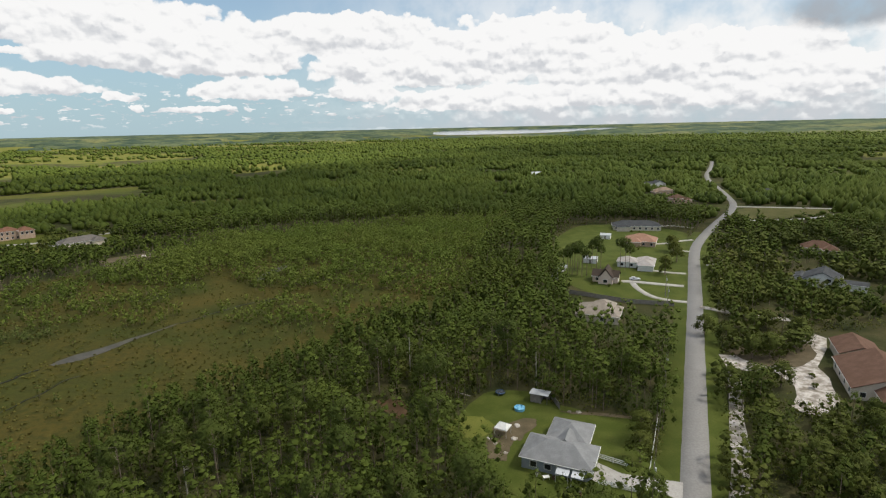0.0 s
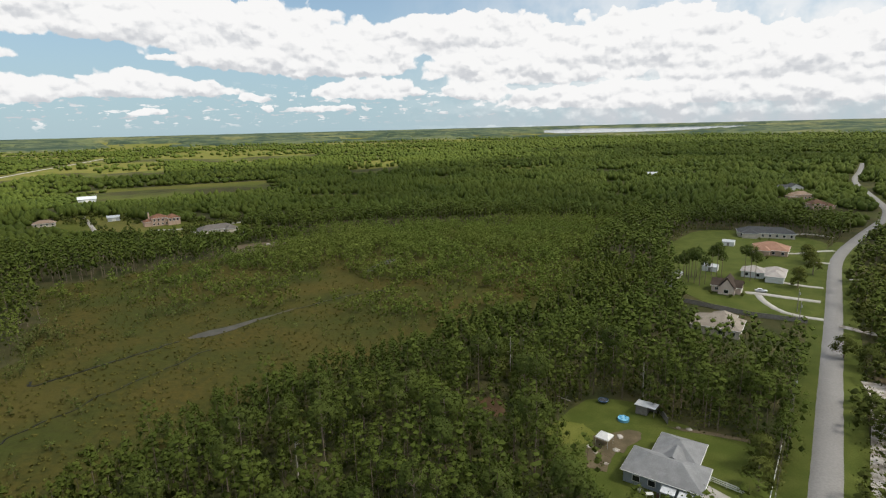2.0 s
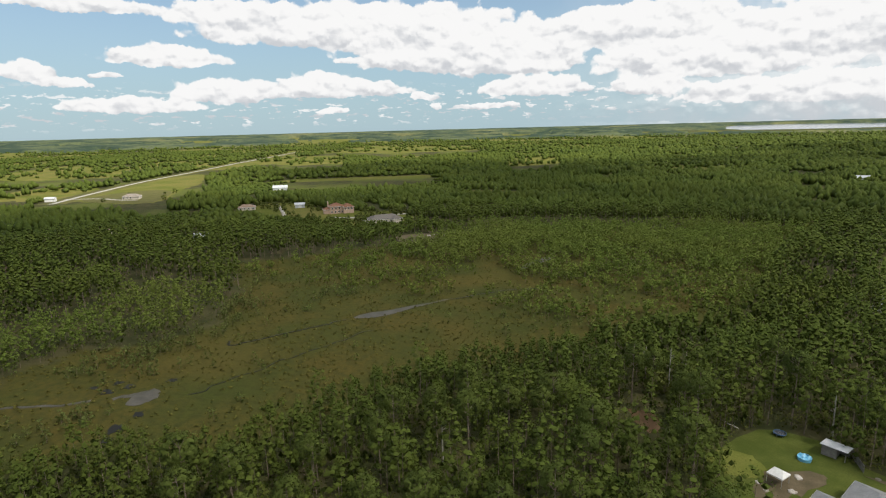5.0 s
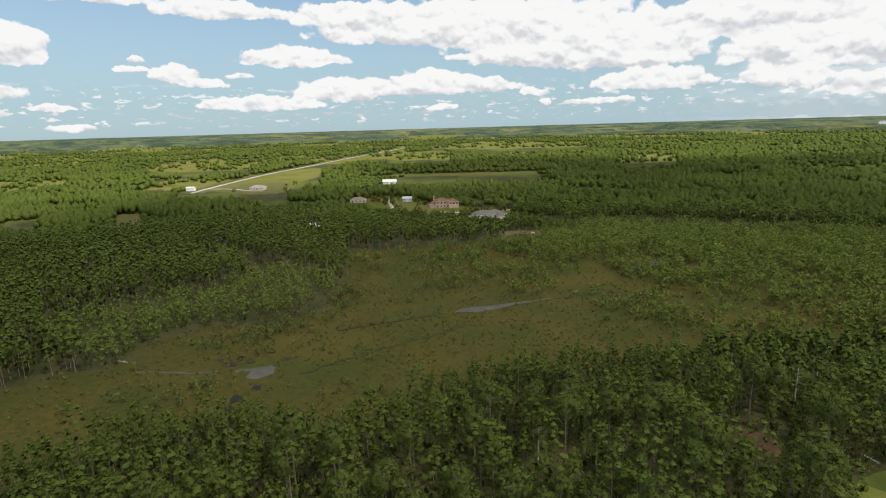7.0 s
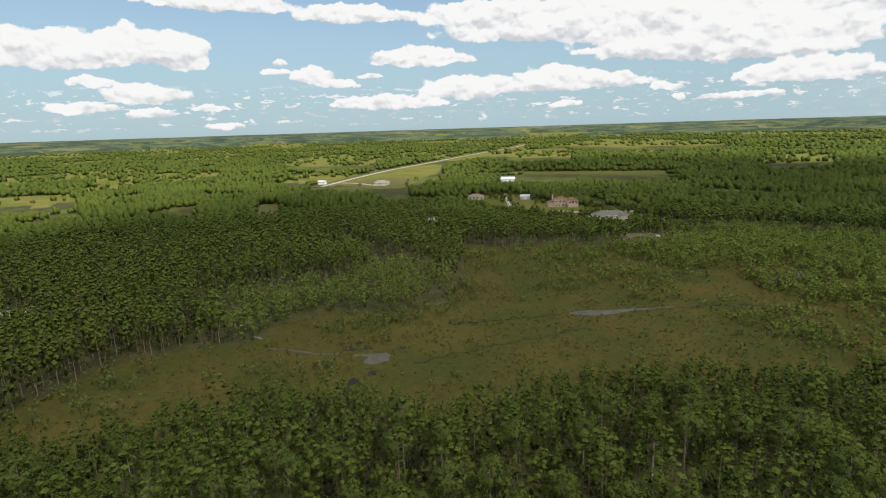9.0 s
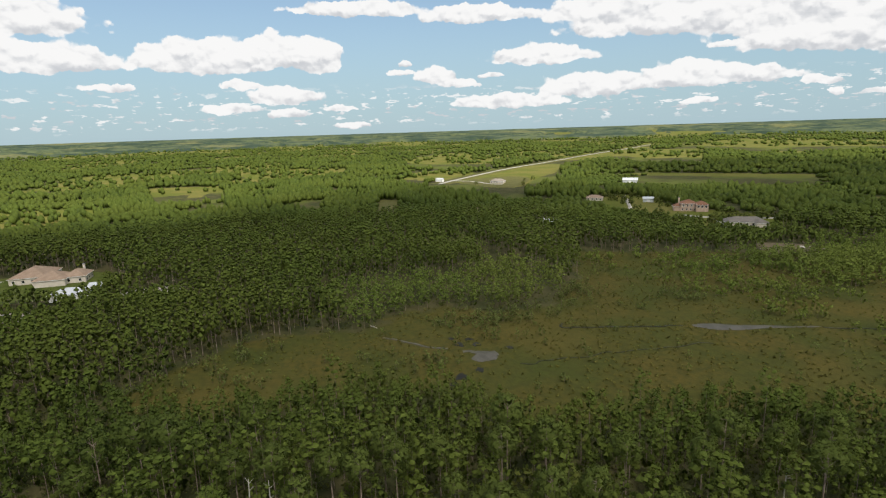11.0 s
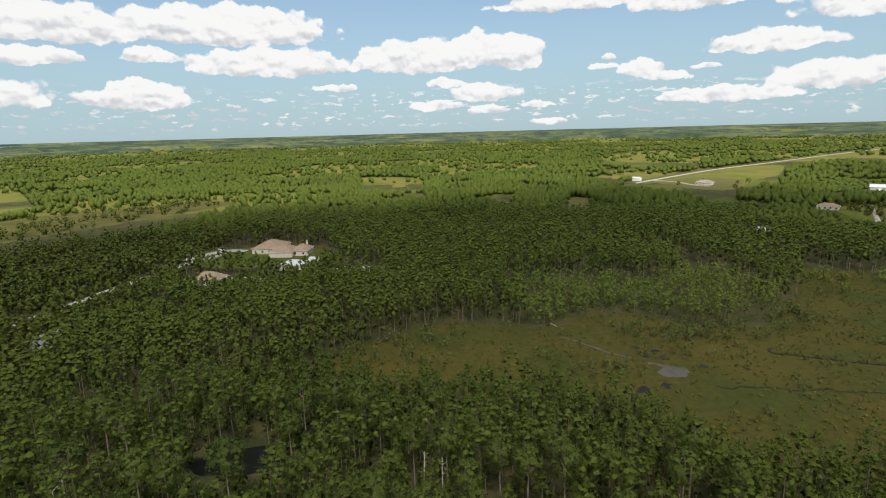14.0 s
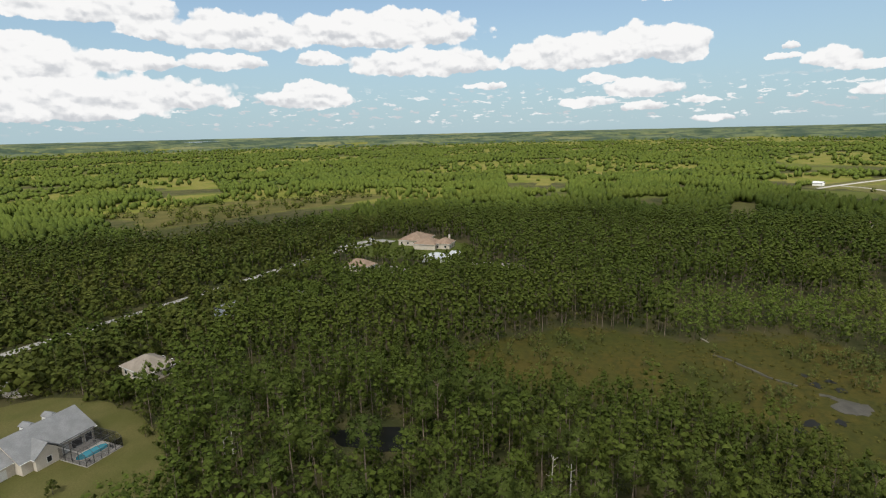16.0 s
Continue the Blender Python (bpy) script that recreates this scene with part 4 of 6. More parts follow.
def clump_trees(rng, x, y, z, h, wide, base, clumps, per, size, flat=0.9, core=0.58, spire=False, up=0.15, soft=0.72):
    """Many crowns at once: leafy clumps round each stem, domed or pointed; size is a leaf spray's half width in metres."""
    n = len(x)
    t = ((np.arange(clumps) + rng.uniform(0, 1, (n, clumps))) / clumps) ** 0.85
    prof = (1 - t) ** 0.6 * np.clip((t + 0.2) * 3.5, 0, 1) if spire else np.sin((0.12 + t * 0.82) * math.pi) ** 0.6
    ang = np.arange(clumps) * 2.4 + rng.uniform(0, 6.283, (n, 1)) + rng.uniform(-0.6, 0.6, (n, clumps))
    rad = np.sqrt(rng.uniform(0.30, 0.80, (n, clumps))) * wide[:, None] * prof
    c = np.stack([x[:, None] + np.cos(ang) * rad, y[:, None] + np.sin(ang) * rad, z[:, None] + h[:, None] * (base + (1 - base) * t * 0.93)], 2)
    s = wide[:, None] * (0.7 + 0.3 * prof) * rng.uniform(0.32, 0.50, (n, clumps)) * (14.0 / max(clumps, 4)) ** 0.4
    s3 = np.stack([s, s, s * (1.3 if spire else flat)], 2)
    mid = np.stack([x, y, z + h * (base + (1 - base) * 0.35)], 1)
    v, m, own = crowns(rng, c, s3, mid, per, size, core, soft, up)
    tint = np.clip(0.55 * rng.uniform(0, 1, n) + 1.1 * lumps(x, y, 26, 71) - 0.3, 0, 1)
    return v, m, np.repeat(tint, len(v) // max(n, 1)) + own


def stems(rng, x, y, z, h, r):
    """Three-sided tapered stems, as triangles."""
    a = rng.uniform(0, 6.283, len(x))
    ring = [np.stack([x + np.cos(a + k * 2.094) * r, y + np.sin(a + k * 2.094) * r, z - 0.2], 1) for k in range(3)]
    tip = np.stack([x + rng.normal(0, 0.02, len(x)) * h, y + rng.normal(0, 0.02, len(x)) * h, z + h], 1)
    return np.stack([np.stack([ring[k], ring[(k + 1) % 3], tip], 1) for k in range(3)], 1).reshape(-1, 3)


# ------------------------------------------------------------------ houses
def roof_shape(u0, v0, u1, v1, z, rise, style, over=0.5, thick=0.18):
    """A gable ('u' or 'v': the ridge's direction) or hip roof with eaves and thickness."""
    u0, v0, u1, v1 = u0 - over, v0 - over, u1 + over, v1 + over
    w, d = u1 - u0, v1 - v0
    along_u = style in ("u", "hip_u") or (style == "hip" and w >= d)
    inset = min(w, d) / 2 if style.startswith("hip") else 0.0
    if along_u:
        ridge = [(u0 + inset, (v0 + v1) / 2), (u1 - inset, (v0 + v1) / 2)]
    else:
        ridge = [((u0 + u1) / 2, v0 + inset), ((u0 + u1) / 2, v1 - inset)]
    if math.dist(*ridge) < 0.3:
        ridge[1] = (ridge[1][0] + 0.3, ridge[1][1])
    bm = bmesh.new()
    e = [bm.verts.new((x, y, z)) for x, y in ((u0, v0), (u1, v0), (u1, v1), (u0, v1))]
    t = [bm.verts.new((x, y, z + rise)) for x, y in ridge]
    if along_u:
        quads = [(e[0], e[1], t[1], t[0]), (e[2], e[3], t[0], t[1]), (e[1], e[2], t[1]), (e[3], e[0], t[0])]
    else:
        quads = [(e[1], e[2], t[1], t[0]), (e[3], e[0], t[0], t[1]), (e[0], e[1], t[0]), (e[2], e[3], t[1])]
    gable = inset == 0.0
    for q in quads[:2] if gable else quads:
        bm.faces.new(q)
    bmesh.ops.recalc_face_normals(bm, faces=bm.faces)
    if bm.faces and sum(f.normal.z for f in bm.faces) < 0:
        bmesh.ops.reverse_faces(bm, faces=bm.faces)
    ext = bmesh.ops.extrude_face_region(bm, geom=list(bm.faces))["geom"]
    for x in ext:
        if isinstance(x, bmesh.types.BMVert):
            x.co.z += thick
    return bm


def wall_shape(u0, v0, u1, v1, h, rise, style):
    """Walls of a block, with gable ends where the roof has them."""
    bm = box(u0, v0, -0.3, u1, v1, h)
    if style in ("u", "v"):
        for end in (0, 1):
            if style == "u":
                x, mid = (u0, u1)[end], (v0 + v1) / 2
                tri = [(x, v0, h), (x, v1, h), (x, mid, h + rise * (v1 - v0) / (v1 - v0 + 1.0) - 0.02)]
            else:
                y, mid = (v0, v1)[end], (u0 + u1) / 2
                tri = [(u0, y, h), (u1, y, h), (mid, y, h + rise * (u1 - u0) / (u1 - u0 + 1.0) - 0.02)]
            bm.faces.new([bm.verts.new(p) for p in tri])
    return bm


def window_on(parent, u, v, side, wide=1.2, high=1.2, sill=0.9, name="window", trim=None):
    """A window with its casing and pane, set into the wall that faces side ('s', 'n', 'e' or 'w')."""
    turn = {"s": 0, "e": 90, "n": 180, "w": 270}[side]
    m = pose(u, v, sill, 0, 0, turn)
    bm = bmesh.new()
    for x0, z0, x1, z1 in ((-wide / 2 - .1, -.1, wide / 2 + .1, 0), (-wide / 2 - .1, high, wide / 2 + .1, high + .1), (-wide / 2 - .1, 0, -wide / 2, high), (wide / 2, 0, wide / 2 + .1, high)):
        box(x0, -0.07, z0, x1, 0.05, z1, bm)
    w = part(name, bm, trim or WHITEPAINT, parent, m=m)
    part("pane", box(-wide / 2, -0.03, 0, wide / 2, 0.04, high), GLASS, w)
    return w


def door_on(parent, u, v, side, wide=1.0, high=2.05, material=None, name="door"):
    turn = {"s": 0, "e": 90, "n": 180, "w": 270}[side]
    d = part(name, box(-wide / 2, -0.06, 0, wide / 2, 0.04, high, bevel=0.02), material or WHITEPAINT, parent, m=pose(u, v, 0.1, 0, 0, turn))
    part("handle", rod((wide * 0.38, -0.12, 1.0), (wide * 0.38, -0.06, 1.0), 0.035, 0.035), DARKMETAL, d)
    return d


def house(name, label, x, y, yaw, blocks, wall, roof, high=2.8, openings=(), chimney=None):
    """blocks: (u0, v0, u1, v1, rise, style, extra height). openings: (what, u, v, side, wide, high, sill)."""
    h = thing(name, label, "house", pose(x, y, 0, 0, 0, yaw))
    for k, (u0, v0, u1, v1, rise, style, *extra) in enumerate(blocks):
        top = high + (extra[0] if extra else 0.0)
        part("wall", wall_shape(u0, v0, u1, v1, top, rise, style), wall, h)
        r = part("roof", roof_shape(u0, v0, u1, v1, top, rise, style), roof, h)
        for a, b in (((u0 - .5, v0 - .5), (u1 + .5, v0 - .5)), ((u1 + .5, v0 - .5), (u1 + .5, v1 + .5)), ((u1 + .5, v1 + .5), (u0 - .5, v1 + .5)), ((u0 - .5, v1 + .5), (u0 - .5, v0 - .5))):
            if not style.startswith("hip") and ((style == "u") == (a[0] == b[0])):
                continue
            part("gutter", rod((*a, top + 0.06), (*b, top + 0.06), 0.09, 0.09, 4), WHITEPAINT, r)
        cx, cy = (u0 + u1) / 2, (v0 + v1) / 2
        c, s = math.cos(radians(yaw)), math.sin(radians(yaw))
        HOUSE_SPOTS.append((x + c * cx - s * cy, y + s * cx + c * cy, 0.5 * math.hypot(u1 - u0, v1 - v0) + 0.5))
    for what, u, v, side, wide, tall, sill in openings:
        if what == "door":
            door_on(h, u, v, side, wide, tall)
        elif what == "garage_door":
            door_on(h, u, v, side, wide, tall, name="garage_door")
        else:
            window_on(h, u, v, side, wide, tall, sill)
    if chimney:
        u, v, z = chimney
        bm = box(u - 0.5, v - 0.5, 1.0, u + 0.5, v + 0.5, z, bevel=0.03)
        c = part("chimney", bm, wall, h)
        part("cap", box(u - 0.6, v - 0.6, z, u + 0.6, v + 0.6, z + 0.15), GREYROOF, c)
    return h


def wall_windows(u0, v0, u1, v1, every=3.6):
    """Windows evenly along all four sides of a block."""
    out = []
    for side, a, b in (("s", u0, u1), ("n", u0, u1), ("w", v0, v1), ("e", v0, v1)):
        n = max(1, int((b - a) / every))
        for k in range(n):
            p = a + (b - a) * (k + 0.5) / n
            u, v = {"s": (p, v0), "n": (p, v1), "w": (u0, p), "e": (u1, p)}[side]
            out.append(("window", u, v, side, 1.2, 1.3, 0.9))
    return out


ALONG = -23.9        # degrees: the houses by the main road stand square to it
house("house", "grey-shingled L-shaped house with blue-grey siding on a lawn", 14.1, 101.1, ALONG,
      [(0.5, 0.5, 14.7, 9.3, 2.3, "hip"), (4.0, 9.0, 12.4, 17.8, 2.1, "hip_v"), (6.0, 7.0, 10.4, 11.0, 2.0, "v")], SIDING, GREYROOF, 2.7,
      [("window", 3.0, 0.5, "s", 1.3, 1.2, 0.9), ("window", 6.0, 0.5, "s", 1.3, 1.2, 0.9), ("door", 8.6, 0.5, "s", 1.8, 2.05, 0), ("window", 0.5, 4.5, "w", 1.3, 1.2, 0.9),
       ("window", 14.7, 3.0, "e", 1.3, 1.2, 0.9), ("garage_door", 14.7, 6.6, "e", 2.6, 2.1, 0), ("window", 12.4, 13.0, "e", 1.3, 1.2, 0.9), ("window", 4.0, 13.0, "w", 1.3, 1.2, 0.9)])
house("house", "large brown-shingled house with cream walls in a sandy yard", 103.0, 117.0, ALONG,
      [(-4.7, 9.0, 13.5, 29.0, 4.2, "v"), (0.2, 1.0, 9.2, 9.6, 3.6, "v"), (-2.5, 33.0, 8.0, 45.0, 2.6, "v"), (0.0, 28.5, 7.0, 33.5, 2.2, "v")], STUCCO, BROWNROOF, 3.0,
      wall_windows(-4.7, 9.0, 13.5, 29.0, 4.5) + [("window", 3.0, 1.0, "s", 1.1, 1.1, 1.0), ("window", 6.5, 1.0, "s", 1.1, 1.1, 1.0)],
      chimney=(5.2, 14.0, 8.2))
house("house", "small house with a steep dark roof and pinkish gable", 66.0, 238.0, ALONG,
      [(0, 0, 11, 7, 2.4, "u"), (3, -3, 9, 5, 4.6, "v")], ROSE, UMBERROOF, 2.7, [("window", 6, -3, "s", 1.6, 1.4, 0.8), ("garage_door", 11, 3.5, "e", 2.6, 2.1, 0), ("window", 2, 0, "s", 1.2, 1.2, 0.9)])
house("house", "white house with pale grey roof and garage", 85.0, 263.0, ALONG,
      [(0, 0, 9, 8, 2.0, "hip"), (9, 3, 17, 11, 2.0, "hip"), (10, -5, 17, 4, 1.8, "hip_v")], WHITEPAINT, PALEROOF, 2.8, wall_windows(0, 0, 9, 8) + [("garage_door", 13.5, -5, "s", 4.8, 2.1, 0)])
house("house", "salmon-roofed stucco house on a lawn", 104.0, 311.0, ALONG, [(0, 0, 17, 14, 3.4, "hip"), (2, -3, 9, 3, 2.2, "hip")], PEACH, PINKROOF, 2.9,
      wall_windows(0, 0, 17, 14) + [("garage_door", 17, 5, "e", 4.8, 2.1, 0)])
house("house", "long low house with a dark grey roof before the woods", 112.0, 358.0, -12, [(0, 0, 30, 12, 3.0, "hip"), (2, -4, 10, 3, 2.0, "hip")], STUCCO, SLATEROOF, 2.9, wall_windows(0, 0, 30, 12))
house("house", "pale grey-tan roof showing between pines", 49.0, 194.0, ALONG, [(0, -6, 15, 6, 3.0, "hip"), (5, 2, 12, 10, 2.4, "hip_v")], STUCCO, GREYTAN, 2.8, wall_windows(0, -6, 15, 6))
house("house", "stucco house with a terracotta roof among trees", 200, 474, 10, [(0, 0, 12, 10, 3.2, "hip", 1.0), (8, -4, 15, 4, 2.4, "hip")], PEACH, BROWNROOF, 3.0, wall_windows(0, 0, 16, 12))
house("house", "pale stucco house with a tan roof among trees", 210, 532, 10, [(0, 0, 14, 10, 2.8, "hip", 1.4), (-5, 0, 1, 7, 2.2, "hip")], PEACH, TANROOF, 3.0, wall_windows(0, 0, 18, 12))
house("house", "grey house with a white gable among trees", 232, 604, 10, [(0, 0, 14, 10, 3.4, "v"), (-8, 2, 1, 9, 2.4, "u")], WHITEPAINT, SLATEROOF, 3.0, wall_windows(0, 0, 14, 10))
house("house", "grey-roofed house among oaks", 298, 508, 20, [(0, 0, 16, 10, 3.4, "hip")], STUCCO, SLATEROOF, 2.9, wall_windows(0, 0, 16, 10))
house("house", "brown-roofed house hidden among oaks", 190, 284, -30, [(0, 0, 14, 9, 3.4, "hip"), (9, -4, 16, 4, 2.4, "hip")], STUCCO, BROWNROOF, 2.9, wall_windows(0, 0, 14, 9))
house("house", "white-gabled house with a slate roof among trees", 152, 224, -38, [(0, 0, 13, 13, 3.6, "v"), (-3.5, 3, 0, 12, 0.8, "v", -0.4), (13, 2, 22, 9, 0.7, "u", -0.7)], WHITEPAINT, SLATEROOF, 3.4,
      [("window", 9, 0, "s", 1.4, 1.2, 3.2)])
house("house", "pale house half hidden by oaks", 275, 322, -20, [(0, 0, 12, 9, 2.6, "hip")], WHITEPAINT, GREYROOF, 2.8, wall_windows(0, 0, 12, 9))
# across the marsh
house("house", "two-storey peach villa with terracotta roofs", -307, 366, 48, [(0, 0, 12, 11, 2.8, "hip", 2.8), (11, -3, 20, 8, 2.8, "hip", 2.2), (-5, 1, 1, 9, 2.2, "hip", 0.3)], PEACH, TERRAROOF, 3.2,
      wall_windows(0, 0, 12, 11, 3.0) + [("window", u, -3, "s", 1.4, 1.6, 3.4) for u in (12.8, 15.5, 18.2)] + [("window", u, 0, "s", 1.2, 1.6, 3.8) for u in (2, 5, 8)], chimney=(-1, 5, 10.5))
house("house", "long low house with a grey-brown roof beside a pale drive", -242, 334, 52, [(0, 0, 26, 12, 3.0, "hip"), (17, -4, 25, 3, 2.2, "hip")], STUCCO, TAUPEROOF, 2.9, wall_windows(0, 0, 26, 12))
house("house", "terracotta-roofed ranch house among trees", -404, 352, 45, [(0, 0, 15, 9, 2.4, "hip")], STUCCO, TANROOF, 2.7, wall_windows(0, 0, 15, 9))
house("house", "grey farmhouse on a yellow-green lawn", -616, 374, 40, [(0, 0, 18, 10, 2.8, "hip"), (12, -5, 19, 3, 2.2, "hip")], STUCCO, GREYTAN, 2.8, wall_windows(0, 0, 18, 10))
house("barn", "white metal barn among trees", -497, 489, 44, [(0, 0, 17, 11, 2.6, "u")], METALROOF, METALROOF, 4.0, [("garage_door", 8.5, 0, "s", 4.0, 3.2, 0)])
house("shed", "white metal shed in a clearing", -364, 384, 44, [(0, 0, 9, 6, 1.6, "u")], METALROOF, METALROOF, 3.0, [("garage_door", 4.5, 0, "s", 3.0, 2.4, 0)])
house("shed", "small white shed among pines", -315, 236, 60, [(0, 0, 9, 7, 2.0, "u")], WHITEPAINT, METALROOF, 3.2, [("garage_door", 4, 0, "s", 3.0, 2.4, 0)])
house("shed", "pale shed roof among trees", -400, 230, 60, [(0, 0, 10, 6, 1.6, "u")], STUCCO, TANROOF, 2.8, [("door", 4, 0, "s", 1.0, 2.05, 0)])
house("shed", "white farm building at the edge of far fields", -686, 328, 40, [(0, 0, 10, 6, 1.8, "u")], WHITEPAINT, METALROOF, 3.4, [("garage_door", 5, 0, "s", 3.5, 2.6, 0)])
house("house", "far white house roof among woods", 120, 762, 5, [(0, 0, 15, 9, 2.6, "u")], WHITEPAINT, METALROOF, 3.4, wall_windows(0, 0, 15, 9))
house("house", "large house with tan tiled roofs and cream walls before pines", -334, -80, 80, [(0, 0, 17, 20, 4.0, "hip"), (14, -10, 28, 4, 3.6, "hip"), (26, -6, 36, 6, 3.0, "hip")], STUCCO, TANROOF, 3.2,
      wall_windows(0, 0, 17, 20) + wall_windows(26, -6, 36, 6), chimney=(33, 4, 7.5))
house("shed", "open white metal-roofed shed beside the lawn", -288, -56, 70, [(0, 0, 13, 11, 2.0, "hip")], WHITEPAINT, METALROOF, 3.0, [("garage_door", 6, 0, "s", 3.5, 2.4, 0)])
house("shed", "small grey garden shed", -300, -42, 70, [(0, 0, 6, 5, 1.2, "u")], GREYWOOD, METALROOF, 2.4, [("door", 3, 0, "s", 1.0, 2.05, 0)])
house("house", "brown-roofed house half hidden by trees", -268, -94, 70, [(0, 0, 14, 9, 3.0, "hip")], STUCCO, TANROOF, 2.9, wall_windows(0, 0, 14, 9))
house("house", "blue-grey roofed house among trees", -192, -123, 66, [(0, 0, 9, 7, 2.6, "v")], SIDING, GREYROOF, 2.7, wall_windows(0, 0, 9, 7))
house("house", "pinkish-tan roofed house half hidden by trees", -138, -121, 66, [(0, 0, 13, 10, 3.0, "hip")], STUCCO, GREYTAN, 2.9, wall_windows(0, 0, 14, 12))


# ------------------------------------------------------------------ woods
TALL_EAST = [(-40.4, 104.3), (-18.7, 133.8), (-14.6, 138.5), (-44.4, 91.5), (-33.4, 106.0), (-20.9, 92.5), (-66.1, 68.8), (-54.6, 96.3), (-61.2, 88.9), (-3.0, 117.0),
             (16.3, 139.6), (12.8, 149.7), (-2.7, 99.8), (-6.0, 124.3)]
TALL_MIDDLE = [(-74.7, 57.1), (-82.0, 38.1), (-43.4, 105.1), (-32.9, 112.6), (-53.5, 97.2), (-65.0, 70.8), (-76.2, 48.0), (-87.9, 19.2), (-20.9, 98.6), (-58.4, 79.3),
               (-47.0, 96.8), (-92.6, 9.8), (-107.4, -6.6), (-88.8, 29.7)]
TALL_WEST = [(-110.4, -19.0), (-115.7, -52.8), (-111.5, -56.6), (-103.8, -4.5), (-96.8, 3.7), (-93.2, 11.6), (-86.5, 19.5), (-81.3, 36.6), (-82.2, 53.1), (-78.8, 58.3),
             (-68.9, 68.3), (-60.8, 80.5), (-60.9, 93.0), (-90.5, -45.1), (-78.9, 45.3), (-92.0, 30.8)]
TALL_SOUTH = [(-113.3, -61.4), (-101.3, -62.2), (-113.8, -18.1), (-106.8, -21.8), (-112.7, -12.3), (-108.6, -3.6), (-97.5, 5.3), (-95.9, 11.5), (-90.3, 16.8),
              (-80.5, 28.9), (-83.6, 23.3), (-89.9, -40.1), (-83.4, -45.8), (-105.9, -69.0), (-87.9, -29.2), (-83.7, 37.4), (-114.9, 9.6)]
OAK_SPOTS = [(88.7, 163.4), (91.4, 153.0), (96.1, 152.2), (110.0, 158.8), (105.0, 189.4), (109.3, 176.9), (74.7, 133.1), (79.2, 129.1), (88.6, 134.1), (93.9, 108.6),
             (98.3, 114.6), (124.4, 294.1), (117.3, 269.4), (102.2, 246.4), (42.6, 109.8), (39.9, 102.4), (113.0, 165.0), (86.0, 172.0)]


THICKETS = [(-150, 282, 46, 0.85), (-105, 312, 60, 0.95), (-40, 325, 66, 0.95), (8, 300, 44, 0.9), (-72, 258, 38, 0.7), (-60, 203, 36, 0.30), (-26, 198, 26, 0.4),
            (-165, 102, 24, 0.6), (-180, 146, 20, 0.5), (-205, 205, 34, 0.22), (-20, 385, 64, 0.7), (-178, 232, 34, 0.3), (-10, 240, 26, 0.5), (-190, 60, 12, 0.5),
            (-140, 62, 12, 0.35), (-118, 200, 16, 0.3), (-150, 185, 14, 0.25)]     # x, y, radius, share grown over


def in_fringe(x, y):
    """The belt of young growth between marsh and pines."""
    return (off_line(x, y, FAR_EDGE) < np.where(y > 158, np.where(y > 285, 4 + 14 * lumps(x, y, 30, 9), 0.0), 20 + 44 * lumps(x, y, 60, 9))) & (y > 52) & ~inside(x, y, MARSH)


